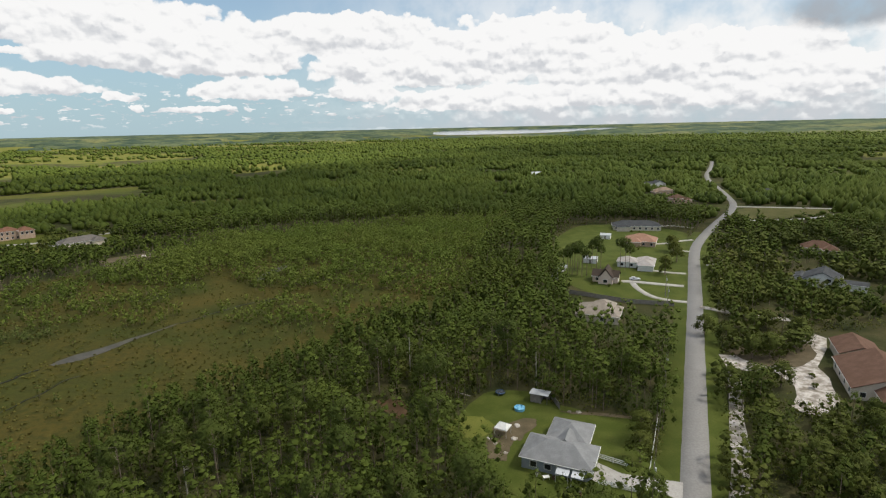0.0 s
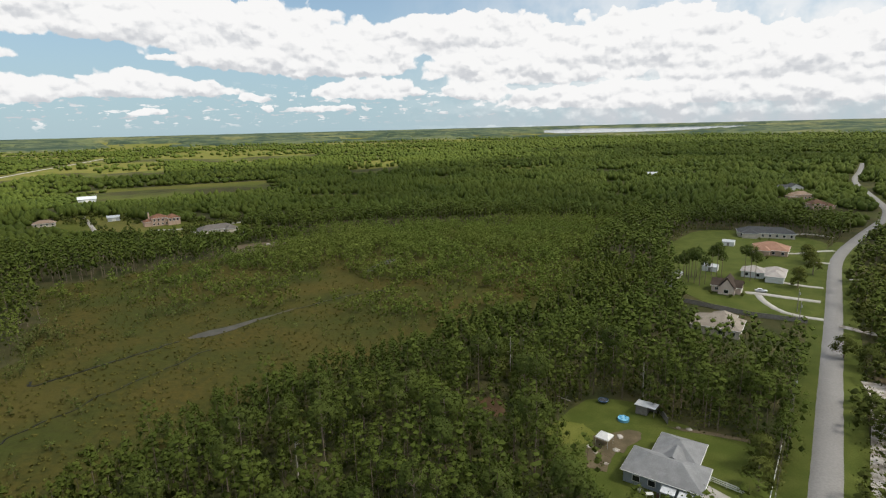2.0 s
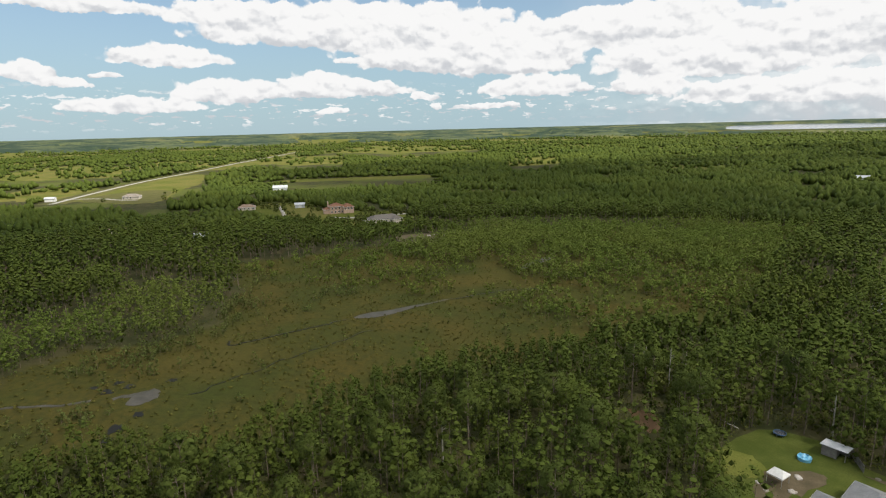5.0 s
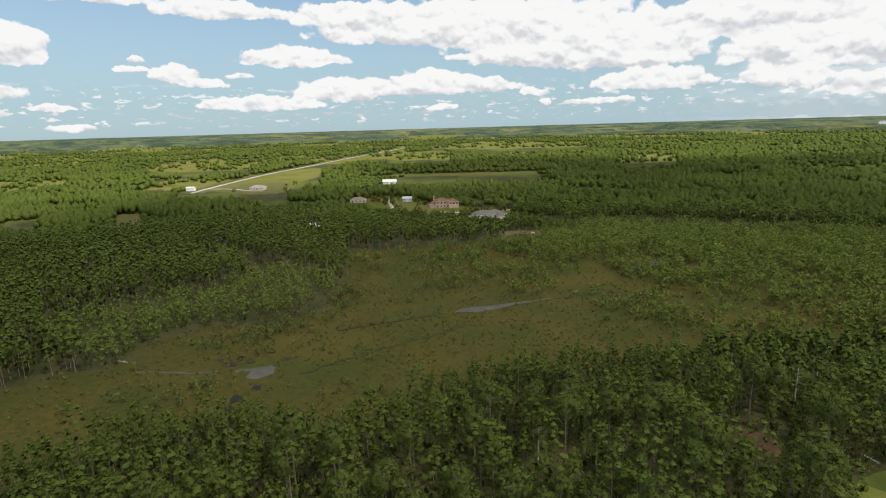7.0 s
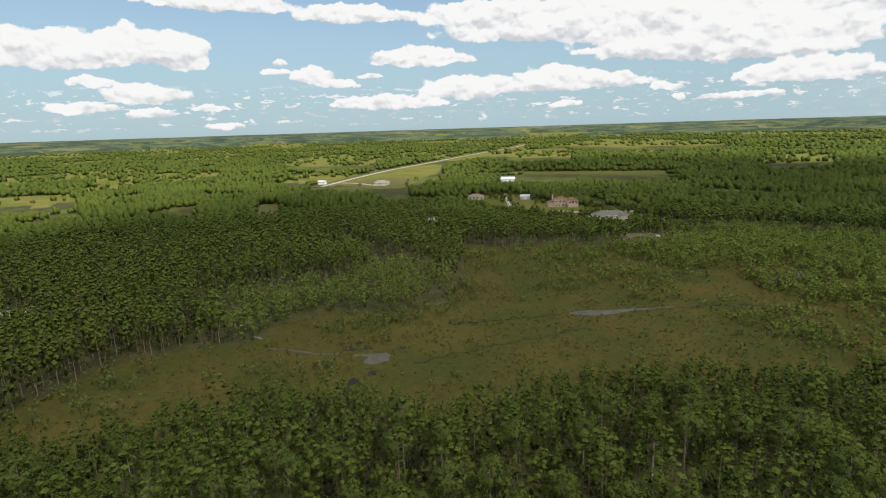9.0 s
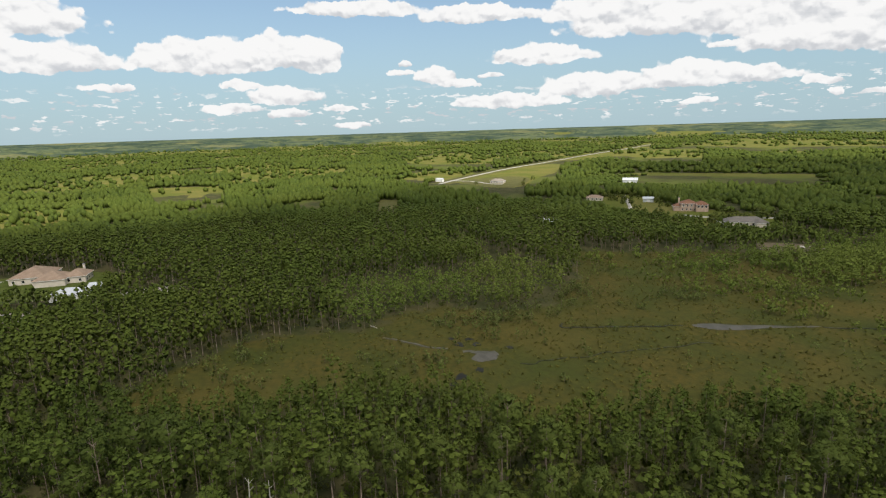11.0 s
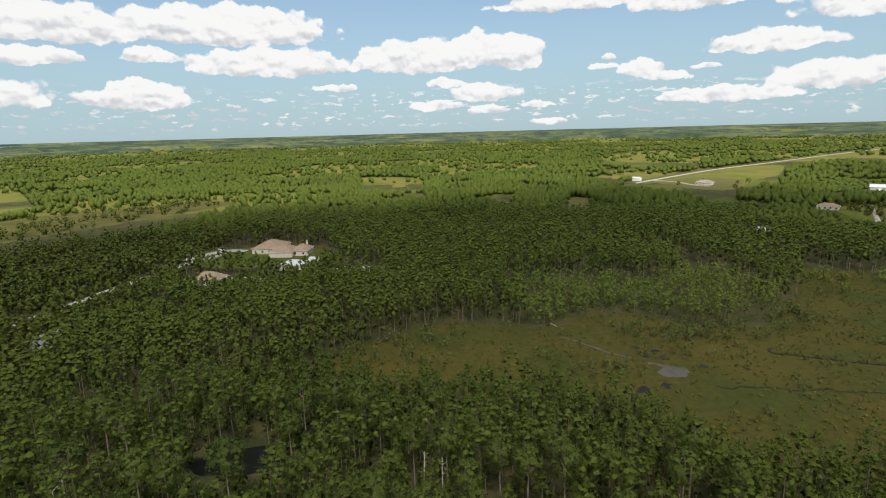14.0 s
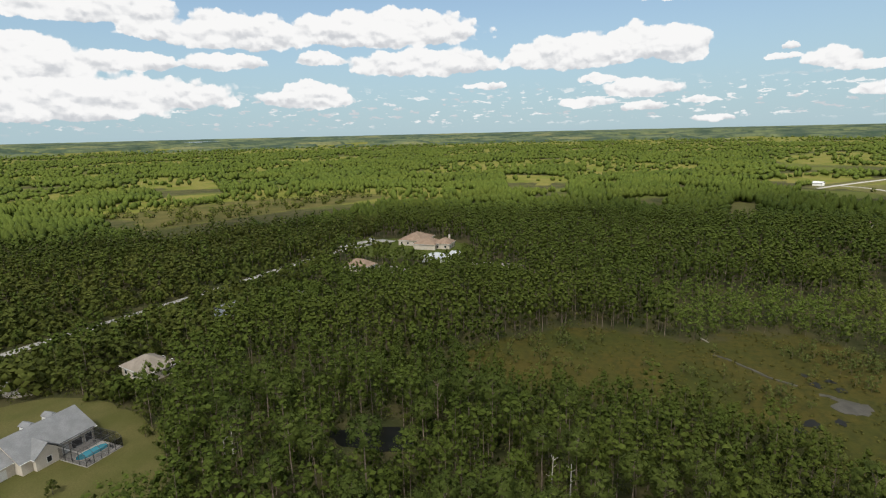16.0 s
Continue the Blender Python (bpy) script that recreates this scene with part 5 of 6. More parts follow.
def build_woods():
    rng = np.random.default_rng(21)
    pines, oaks, brush, cyps, barks, sedge = Heap(), Heap(), Heap(), Heap(), Heap(), Heap()
    # near woods: the tall crowns first, then the growth between them
    singles, tall = 0, []
    for spots in (TALL_EAST, TALL_MIDDLE, TALL_WEST, TALL_SOUTH):
        for px, py in spots:
            if all(math.dist((px, py), q) > 4.5 for q in tall):
                tall.append((px, py))
                plant("pine", px, py, rng.uniform(0.98, 1.12), rng)
                singles += 1
    for px, py in OAK_SPOTS:
        plant("oak", px, py, rng.uniform(0.85, 1.15), rng)
        tall.append((px, py))
        singles += 1
    x, y, r = scatter(rng, 62, 158, 4.0)
    ok = wooded(x, y, r)
    for px, py in tall:
        ok &= np.hypot(x - px, y - py) > 3.2
    x, y, r = x[ok], y[ok], r[ok]
    right = right_of_road(x, y)
    young = off_line(x, y, NEAR_EDGE) < 30
    order = np.argsort(r)
    rest = []
    for i in order:
        if right[i]:
            if lumps(x[i:i + 1], y[i:i + 1], 14.0, 5)[0] < 0.40:
                continue
            kind = "oak" if rng.random() < 0.5 else ("sapling_pine" if rng.random() < 0.4 else "shrub")
        else:
            kind = "pine" if rng.random() < (0.05 if young[i] else 0.42) else ("sapling_pine" if rng.random() < 0.9 else "shrub")
        if singles < 360:
            plant(kind, x[i], y[i], rng.uniform(0.8, 1.0), rng)
            singles += 1
        else:
            rest.append((i, kind))
    for kind, lo, hi, w0, w1, base in (("pine", 11, 18, 2.3, 3.6, 0.42), ("sapling_pine", 6.5, 12.0, 2.2, 3.2, 0.12)):
        idx = np.array([i for i, k in rest if k == kind])
        h, w = rng.uniform(lo, hi, len(idx)) * height_share(x[idx], y[idx]), rng.uniform(w0, w1, len(idx))
        v, n, t = clump_trees(rng, x[idx], y[idx], 0 * h, h, w, base, 18, 14, 0.18, spire=kind != "pine")
        pines.add(v, n, 0.55 + 0.45 * t if kind == "pine" else 0.62 * t)      # old pines are paler
        barks.add(stems(rng, x[idx], y[idx], 0 * h, h * 0.9, 0.14), None, 0.5)
    idx = np.array([i for i, k in rest if k in ("oak", "shrub")])
    h, w = rng.uniform(3, 9, len(idx)), rng.uniform(2.0, 4.0, len(idx))
    oaks.add(*clump_trees(rng, x[idx], y[idx], 0 * h, h, w, 0.12, 17, 12, 0.20))
    # rings further out, ever simpler
    for r0, r1, step, clumps, per, size in ((158, 270, 4.7, 14, 4, 0.27), (270, 430, 4.9, 9, 2, 0.36)):
        x, y, r = scatter(rng, r0, r1, step)
        ok = wooded(x, y, r)
        x, y, r = x[ok], y[ok], r[ok]
        right = right_of_road(x, y) & (rng.random(len(x)) < 0.8)
        young = (off_line(x, y, NEAR_EDGE) < 30) & ~right
        fringe = in_fringe(x, y)
        k = ~right & ~fringe
        h, w = rng.uniform(10, 18.5, len(x)) * height_share(x, y) * np.where(young, 0.62, 1.0), rng.uniform(2.0, 3.1, len(x))
        pointed = young | (rng.random(len(x)) < 0.35)
        for spire in (False, True):
            q = k & (pointed == spire)
            pines.add(*clump_trees(rng, x[q], y[q], 0 * h[q], h[q], w[q], 0.22 if spire else 0.34, clumps, per, size, 1.05, core=0.74, spire=spire))
        barks.add(stems(rng, x[k], y[k], 0 * h[k], h[k] * 0.85, 0.14), None, 0.5)
        right &= (lumps(x, y, 15.0, 5) > 0.43) | (y < -100)
        h[right] *= rng.uniform(0.3, 0.75, right.sum())
        w[right] *= rng.uniform(1.2, 2.1, right.sum())
        oaks.add(*clump_trees(rng, x[right], y[right], 0 * h[right], h[right], w[right], 0.12, clumps + 2, per, size, core=0.62))
    # light green saplings thick along the marsh
    x, y, r = scatter(rng, 120, 430, 3.5)
    ok = in_fringe(x, y) & wooded(x, y, r) & (lumps(x, y, 16, 77) > 0.33)
    x, y = x[ok], y[ok]
    h, w = rng.uniform(5.5, 10.5, len(x)), rng.uniform(1.2, 2.0, len(x))
    cyps.add(*clump_trees(rng, x, y, 0 * h, h, w, 0.22, 7, 5, 0.32, 1.0, core=0.6, up=0.5))
    barks.add(stems(rng, x[::2], y[::2], 0 * h[::2], h[::2] * 0.8, 0.07), None, 0.5)
    # scrub and garden trees in the open places
    x, y, r = scatter(rng, 260, 760, 5.0)
    keep = np.zeros(len(x), dtype=bool)
    for poly, share in ((VILLA_CLEAR, 0.34), (FIELD_WEST, 0.16), (FIELD_HOUSE, 0.025), (YARD_TAN, 0.12)):
        keep |= inside(x, y, poly) & (rng.random(len(x)) < share) & (lumps(x, y, 22, 51) > 0.42)
    for hx, hy, hr in HOUSE_SPOTS:
        away = np.hypot(hx, hy)
        along = (x * hx + y * hy) / away
        keep &= ~((np.hypot(x - hx, y - hy) < hr + 3) | ((np.abs(x * hy - y * hx) / away < hr) & (along > away - 42) & (along < away)))
    x, y = x[keep], y[keep]
    h, w = rng.uniform(2.5, 7.0, len(x)), rng.uniform(1.6, 3.2, len(x))
    oaks.add(*clump_trees(rng, x, y, 0 * h, h, w, 0.1, 8, 4, 0.45, core=0.9))
    # far crowns
    for r0, r1, step, sides in ((430, 800, 5.6, 4), (800, 1500, 9.4, 3), (1500, 2500, 15.5, 3), (2500, 3400, 25.0, 3)):
        x, y, r = scatter(rng, r0, r1, step)
        ok = wooded(x, y, r, sparse=0.22, rng=rng) & (lumps(x, y, 38, 31) > 0.36 + 0.04 * (x < -450))
        for poly in FAR_FIELDS:
            ok |= inside(x, y, poly) & (rng.random(len(x)) < 0.05 + 0.3 * (lumps(x, y, 70, 13) > 0.62))
        x, y, r = x[ok], y[ok], r[ok]
        h = rng.uniform(6.0, 14.0, len(x)) * (0.3 + 0.95 * lumps(x, y, 60, 41)) * height_share(x, y)
        w = np.minimum(step * 0.48, 6.0) * rng.uniform(0.75, 1.3, len(x))
        pines.add(*domes(rng, x, y, far_rise(r), h, w, sides))
    oaks.link("oak_scrub", OAK, "dark green oak scrub round the houses", "scrub")
    belt = cyps
    # undergrowth
    x, y, r = scatter(rng, 60, 225, 3.6)
    ok = wooded(x, y, r, 0.5) & (rng.random(len(x)) < 0.8)
    x, y = x[ok], y[ok]
    x2, y2, r2 = scatter(rng, 62, 400, 2.1)
    rim = np.full(len(x2), 1e9)
    for poly in (YARD_ONE, YARD_TWO, YARD_POOL, YARD_BROWN, GREY_CLEAR):
        rim = np.minimum(rim, off_line(x2, y2, poly, True))
    ok = (rim < 7) & wooded(x2, y2, r2, 0.5) & (rng.random(len(x2)) < 0.6)
    x, y = np.append(x, x2[ok]), np.append(y, y2[ok])
    h, w = rng.uniform(1.2, 4.0, len(x)), rng.uniform(1.0, 2.0, len(x))
    brush.add(*clump_trees(rng, x, y, 0 * h, h, w, 0.05, 3, 5, 0.34, up=0.6, core=0))
    # the marsh's near rim: low bushes thinning out into the sedge
    x, y, r = scatter(rng, 90, 290, 2.9)
    into = off_line(x, y, MARSH, True)
    ok = inside(x, y, MARSH) & (off_line(x, y, NEAR_EDGE) < 20) & (rng.random(len(x)) < np.clip(0.75 - into / 20.0, 0, 1) * (lumps(x, y, 13, 88) > 0.38))
    x, y, into = x[ok], y[ok], into[ok]
    h, w = rng.uniform(1.5, 6.0, len(x)) * np.clip(1.1 - into / 22, 0.3, 1), rng.uniform(0.8, 1.6, len(x))
    pines.add(*clump_trees(rng, x, y, 0 * h, h, w, 0.08, 6, 6, 0.26, spire=True))
    # marsh: wandering thickets of thin saplings, and sedge
    x, y, r = scatter(rng, 90, 520, 1.95)
    thick = lumps(x, y, 42.0, 17) - 0.05 * (y < 150)
    grown = np.zeros(len(x))
    for cx, cy, rad, share in THICKETS:
        grown = np.maximum(grown, share * np.clip(1.5 - 1.5 * np.hypot(x - cx, y - cy) / (rad * (0.75 + 0.6 * lumps(x, y, 18, 23))), 0, 1))
    grown *= np.clip((lumps(x, y, 11.0, 29) - 0.28) * 4.0, 0.08, 1)
    north = np.clip((y - 190) / 150.0, 0, 1)
    edge = np.clip(1.0 - off_line(x, y, MARSH, True) / 22.0, 0, 1)
    ok = inside(x, y, MARSH) & (rng.random(len(x)) < np.maximum(grown, np.clip((thick - 0.58 + 0.25 * north + 0.10 * edge) * (0.8 + north), 0.012, 0.5)))
    for poly in (SCRAPE, SLOUGH, CREEK, BROOK):
        ok &= ~inside(x, y, poly)
    x, y = x[ok], y[ok]
    north = np.clip((y - 150) / 120.0, 0, 1)
    h, w = rng.uniform(1.8, 4.8, len(x)) * (1 + 0.9 * north), rng.uniform(0.7, 1.3, len(x)) * (1 + 0.6 * north)
    cyps, k = Heap(), north > 0.3
    cyps.add(*clump_trees(rng, x[~k], y[~k], 0 * h[~k], h[~k], w[~k], 0.15, 6, 7, 0.26, core=0.5, up=0.8))
    belt.add(*clump_trees(rng, x[k], y[k], 0 * h[k], h[k], w[k] * 0.95, 0.2, 5, 5, 0.42, 0.95, core=0.6, up=0.5))
    cyps.link("marsh_saplings", SAPLING, "thin light green saplings scattered over the marsh", "saplings")
    barks.add(stems(rng, x, y, 0 * h, h * 0.9, 0.05), None, 0.5)
    belt.link("cypress_fringe", CYPRESS, "light green young cypress along the marsh", "saplings")
    barks.link("tree_stems", BARK, "grey-brown stems of the woods", "stems", False)
    x, y, r = scatter(rng, 90, 400, 2.2)
    ok = inside(x, y, MARSH) & (rng.random(len(x)) < 0.15 + 0.7 * (lumps(x, y, 9, 91) > 0.5))
    for poly in (SCRAPE, SLOUGH, CREEK, BROOK):
        ok &= ~inside(x, y, poly)
    x, y = x[ok], y[ok]
    h, w = rng.uniform(0.25, 0.6, len(x)), rng.uniform(0.5, 1.2, len(x))
    sedge.add(*clump_trees(rng, x, y, 0 * h, h, w, 0.05, 1, 5, 0.30, 0.4, core=0.8, up=2.2, soft=0.0))
    sedge.link("marsh_sedge", SEDGE, "brown-green sedge tussocks covering the marsh", "grass")
    pines.link("pine_woods", PINE, "dense dark green pine woods to the horizon", "woods")
    brush.link("undergrowth", BRUSH, "green brush under the trees", "brush")


def build_far_canopy():
    """The closed canopy of the farthest woods."""
    a = np.radians(np.arange(-50, 150, 0.3))
    rr = np.exp(np.linspace(math.log(3050), math.log(4940), 80))
    R, A = np.meshgrid(rr, a, indexing="ij")
    x, y = -R * np.sin(A), R * np.cos(A)
    bare = (is_open(x, y, R) & (R < 4300)) | inside(x, y, LAKE) | inside(x, y, LAKE_WEST)
    front = np.clip((4200 - R) / 300, 0, 1) * ((off_line(x, y, LAKE, True) < 500) | (off_line(x, y, LAKE_WEST, True) < 300))
    z = far_rise(R) + np.where(bare, -2.0, 9.0 * (1 - front) + 7.0 * 1.7 * lumps(x, y, 48, 61, 2) * np.clip((4900 - R) / 500, 0.25, 1) - 8 * front)
    z = z - np.clip((3400 - R) / 330, 0, 1) * 18.0
    n, m = R.shape
    i, j = np.meshgrid(np.arange(n - 1), np.arange(m - 1), indexing="ij")
    k = (i * m + j).ravel()
    f = np.stack([k, k + 1, k + m + 1, k + m], 1)
    v = np.stack([x.ravel(), y.ravel(), z.ravel()], 1)
    me = mesh_of("far_woods", v, f, FARWOODS)
    tagged(new("far_woods", me), "far green woods with a bluish haze tint, up to the horizon", "woods", kind="stuff")


build_woods()
build_far_canopy()


# ------------------------------------------------------------------ yard of the grey-roofed house
def on_plot(x, y, u, v):
    c, s = math.cos(radians(ALONG)), math.sin(radians(ALONG))
    return x + c * u - s * v, y + s * u + c * v


def fence_run(a, b, label, material=WHITEPAINT, high=1.2, gap=2.4, rails=3):
    """Post-and-rail fence; every post and rail is a part."""
    f = thing("fence", label, "fence", pose(0, 0, 0), "fences")
    n = max(2, int(math.dist(a, b) / gap) + 1)
    pts = [(a[0] + (b[0] - a[0]) * k / (n - 1), a[1] + (b[1] - a[1]) * k / (n - 1)) for k in range(n)]
    ang = math.degrees(math.atan2(b[1] - a[1], b[0] - a[0]))
    for x, y in pts:
        part("post", box(-0.08, -0.08, -0.2, 0.08, 0.08, high + 0.1, bevel=0.015), material, f, m=pose(x, y, 0, 0, 0, ang))
    for (x, y), (x2, y2) in zip(pts, pts[1:]):
        d = math.dist((x, y), (x2, y2))
        for k in range(rails):
            z = high * (k + 0.7) / rails
            part("rail", box(0, -0.03, z, d, 0.03, z + 0.16), material, f, m=pose(x, y, 0, 0, 0, ang))
    return f


def board_fence(a, b, label, material, high=1.8):
    f = thing("fence", label, "fence", pose(0, 0, 0), "fences")
    d, ang = math.dist(a, b), math.degrees(math.atan2(b[1] - a[1], b[0] - a[0]))
    n = int(d / 2.0)
    rng = np.random.default_rng(int(d * 10))
    for k in range(n + 1):
        x, y = a[0] + (b[0] - a[0]) * k / n, a[1] + (b[1] - a[1]) * k / n
        part("post", box(-0.06, -0.06, -0.2, 0.06, 0.06, high + 0.08), material, f, m=pose(x, y, 0, 0, 0, ang))
        if k < n:
            part("panel", box(0.06, -0.03, 0.06, d / n - 0.06, 0.03, high + rng.normal(0, 0.03)), material, f, m=pose(x, y, 0, 0, 0, ang))
    return f


def shed(x, y, yaw, wide, deep, high, wall, roof, label):
    """A lean-to with a sloped roof, an open bay and a door."""
    s = thing("shed", label, "shed", pose(x, y, 0, 0, 0, yaw))
    bm = box(0, 0, -0.1, wide * 0.6, deep, high)
    part("wall", bm, wall, s)
    for u in (wide * 0.98, wide * 0.62):
        part("post", box(u - 0.06, 0.05, -0.1, u + 0.06, 0.17, high), GREYWOOD, s)
    part("back_wall", box(wide * 0.6, deep - 0.1, -0.1, wide, deep, high), wall, s)
    bm = box(-0.3, -0.4, 0, wide + 0.3, deep + 0.4, 0.08)
    part("roof", bm, roof, s, m=pose(0, 0, high + 0.25, -5, 0, 0))
    door_on(s, wide * 0.3, 0, "s", 0.9, 1.9, GREYWOOD)
    return s


def canopy(x, y, yaw, size, high, label):
    """A pop-up shelter: four legs and a pitched white cloth."""
    c = thing("canopy", label, "canopy", pose(x, y, 0, 0, 0, yaw))
    for a in (-1, 1):
        for b in (-1, 1):
            part("leg", rod((a * size / 2, b * size / 2, 0), (a * size / 2, b * size / 2, high), 0.04, 0.04), METALROOF, c)
    bm = bmesh.new()
    n, h = size / 2 + 0.15, high
    base = [bm.verts.new(p) for p in ((-n, -n, h), (n, -n, h), (n, n, h), (-n, n, h))]
    low = [bm.verts.new(p) for p in ((-n, -n, h - 0.25), (n, -n, h - 0.25), (n, n, h - 0.25), (-n, n, h - 0.25))]
    ridge = [bm.verts.new((-n * 0.5, 0, h + 1.0)), bm.verts.new((n * 0.5, 0, h + 1.0))]
    bm.faces.new((base[0], base[1], ridge[1], ridge[0]))
    bm.faces.new((base[2], base[3], ridge[0], ridge[1]))
    bm.faces.new((base[1], base[2], ridge[1]))
    bm.faces.new((base[3], base[0], ridge[0]))
    for k in range(4):
        bm.faces.new((low[k], low[(k + 1) % 4], base[(k + 1) % 4], base[k]))
    part("cloth", bm, WHITEPAINT, c)
    return c


def round_pool(x, y, r, high):
    """An above-ground pool with a crumpled blue cover."""
    p = thing("garden_pool", "round above-ground pool with a crumpled blue cover", "pool", pose(x, y, 0))
    bm = bmesh.new()
    ring = [[], []]
    for k in range(24):
        a = 6.28319 * k / 24
        for j, z in enumerate((0, high)):
            ring[j].append(bm.verts.new((r * math.cos(a), r * math.sin(a), z)))
    for k in range(24):
        bm.faces.new((ring[0][k], ring[0][(k + 1) % 24], ring[1][(k + 1) % 24], ring[1][k]))
    part("wall", bm, BLUETARP, p)
    bm = bmesh.new()
    bmesh.ops.create_grid(bm, x_segments=16, y_segments=16, size=r * 1.05)
    rng = np.random.default_rng(4)
    for v in list(bm.verts):
        d = math.hypot(v.co.x, v.co.y)
        if d > r:
            v.co.x, v.co.y = v.co.x * r / d, v.co.y * r / d
        v.co.z = high - 0.05 + 0.45 * noise.noise((v.co.x * 1.3, v.co.y * 1.3, 2.0))
    part("cover", bm, BLUETARP, p)
    bm = bmesh.new()
    for k in range(24):
        a, b = 6.28319 * k / 24, 6.28319 * (k + 1) / 24
        rod((r * math.cos(a), r * math.sin(a), high), (r * math.cos(b), r * math.sin(b), high), 0.07, 0.07, 5, bm)
    part("rim", bm, BLUETARP, p)


def power_pole(x, y, yaw, high=9.5):
    p = thing("utility_pole", "weathered wooden utility pole beside the lane", "pole", pose(x, y, 0, 0, 0, yaw), "utility poles")
    part("pole", rod((0, 0, -0.5), (0, 0, high), 0.15, 0.10, 8), GREYWOOD, p)
    part("transformer", rod((0.32, 0, high - 1.9), (0.32, 0, high - 1.0), 0.22, 0.22, 10), METALROOF, p)
    part("insulator", rod((0, 0, high), (0, 0, high + 0.3), 0.05, 0.03, 6), WHITEPAINT, p)
    return p


def wire(points, label):
    cu = bpy.data.curves.new("power_line", "CURVE")
    cu.dimensions, cu.bevel_depth, cu.bevel_resolution = "3D", 0.02, 0
    sp = cu.splines.new("POLY")
    path = []
    for a, b in zip(points, points[1:]):
        for k in range(10):
            t = k / 10
            path.append((*(a[i] + (b[i] - a[i]) * t for i in range(2)), a[2] + (b[2] - a[2]) * t - 0.7 * 4 * t * (1 - t)))
    path.append(points[-1])
    sp.points.add(len(path) - 1)
    for p, c in zip(sp.points, path):
        p.co = (*c, 1)
    cu.materials.append(DARKMETAL)
    tagged(new("power_line", cu), label, "cable")


def car(x, y, yaw, paint, label, kind="sedan"):
    """A parked car: body, cabin, panes, lamps and wheels."""
    c = thing("car", label, "car", pose(x, y, 0, 0, 0, yaw))
    long, wide = (5.6, 2.0) if kind == "pickup" else (4.6, 1.8)
    body = part("body", box(-long / 2, -wide / 2, 0.35, long / 2, wide / 2, 0.95, bevel=0.12), paint, c)
    bm = bmesh.new()
    a, b, z0, z1 = (-0.2, 1.4, 0.95, 1.75) if kind == "pickup" else (-1.7, 0.9, 0.93, 1.48)
    lo = [bm.verts.new((u, v, z0)) for u, v in ((a, -wide * .46), (b, -wide * .46), (b, wide * .46), (a, wide * .46))]
    hi = [bm.verts.new((u, v, z1)) for u, v in ((a + .4, -wide * .38), (b - .7, -wide * .38), (b - .7, wide * .38), (a + .4, wide * .38))]
    bm.faces.new(hi)
    for k in range(4):
        bm.faces.new((lo[k], lo[(k + 1) % 4], hi[(k + 1) % 4], hi[k]))
    part("cabin", bm, paint, c)
    for s in (-1, 1):
        part("side_window", box((a + b) / 2 - 0.75, s * wide * .435 - 0.02, z0 + 0.1, (a + b) / 2 + 0.45, s * wide * .435 + 0.02, z1 - 0.1), GLASS, c, m=pose(0, 0, 0))
        part("headlight", box(long / 2 - 0.04, s * wide * .35 - 0.2, 0.62, long / 2 + 0.02, s * wide * .35 + 0.2, 0.8), WHITEPAINT, c)
        for u in (-long * 0.31, long * 0.31):
            w = part("wheel", rod((u, s * wide * .5 - 0.1, 0.33), (u, s * wide * .5 + 0.1, 0.33), 0.33, 0.33, 14), RUBBER, c)
            part("rim", rod((u, s * wide * .5 - 0.11, 0.33), (u, s * wide * .5 + 0.11, 0.33), 0.19, 0.19, 10), METALROOF, w)
    part("windscreen", box(b - 0.42, -wide * .40, z0 + 0.08, b - 0.30, wide * .40, z1 - 0.1), GLASS, c)
    return c


round_pool(17.6, 125.0, 1.3, 0.7)
shed(20.9, 129.0, ALONG, 4.4, 3.0, 2.2, GREYWOOD, METALROOF, "small open-fronted shed with a pale metal roof")
canopy(12.2, 113.9, -30, 2.8, 2.2, "white pop-up canopy over garden clutter")
patch("drive_grey_house", [on_plot(14.1, 101.1, u, v) for u, v in ((14.9, 1.0), (14.9, 8.0), (20.0, 6.0), (26.5, 6.8), (31.5, 7.6), (31.5, 1.6), (26.5, 3.0), (21.0, 1.5))], 0.12, CONCRETE, "pale concrete drive of the grey-roofed house", "drive", 0)
A1, A2 = on_plot(14.1, 101.1, 25.2, 8.4), on_plot(14.1, 101.1, 25.6, 31.0)
fence_run(A1, A2, "white rail fence between lawn and verge")
fence_run(on_plot(14.1, 101.1, 14.9, 9.6), on_plot(14.1, 101.1, 21.0, 8.6), "short white rail fence beside the house")
fence_run(on_plot(14.1, 101.1, 25.2, 1.0), on_plot(14.1, 101.1, 25.4, -9.0), "white rail fence between lawn and verge")
fence_run(on_plot(14.1, 101.1, 16.0, 0.6), on_plot(14.1, 101.1, 24.0, 1.0), "white rail fence beside the drive", rails=4)
board_fence((26.5, 131.0), (27.6, 124.8), "grey board fence beside the shed", GREYWOOD, 1.7)
for k, (u, w) in enumerate(((9.4, 2.6), (12.4, 2.4))):
    a = thing("awning", "white metal awning on posts against the house wall", "awning", pose(*on_plot(14.1, 101.1, u, 0.4), 0, 0, 0, ALONG), "awnings")
    part("sheet", box(-w / 2, -2.6, 2.25, w / 2, -0.1, 2.33, bevel=0.02), METALROOF, a)
    for s in (-1, 1):
        part("post", box(s * w * .46 - .04, -2.5, 0, s * w * .46 + .04, -2.42, 2.25), WHITEPAINT, a)
power_pole(58.0, 135.0, 20)
power_pole(37.0, 88.0, 20)
power_pole(83.0, 196.0, 20)
power_pole(89.5, 214.0, 20, 8.5)
wire([(37.0, 88.0, 9.6), (58.0, 135.0, 9.6), (83.0, 196.0, 9.6)], "thin black power line beside the lane")


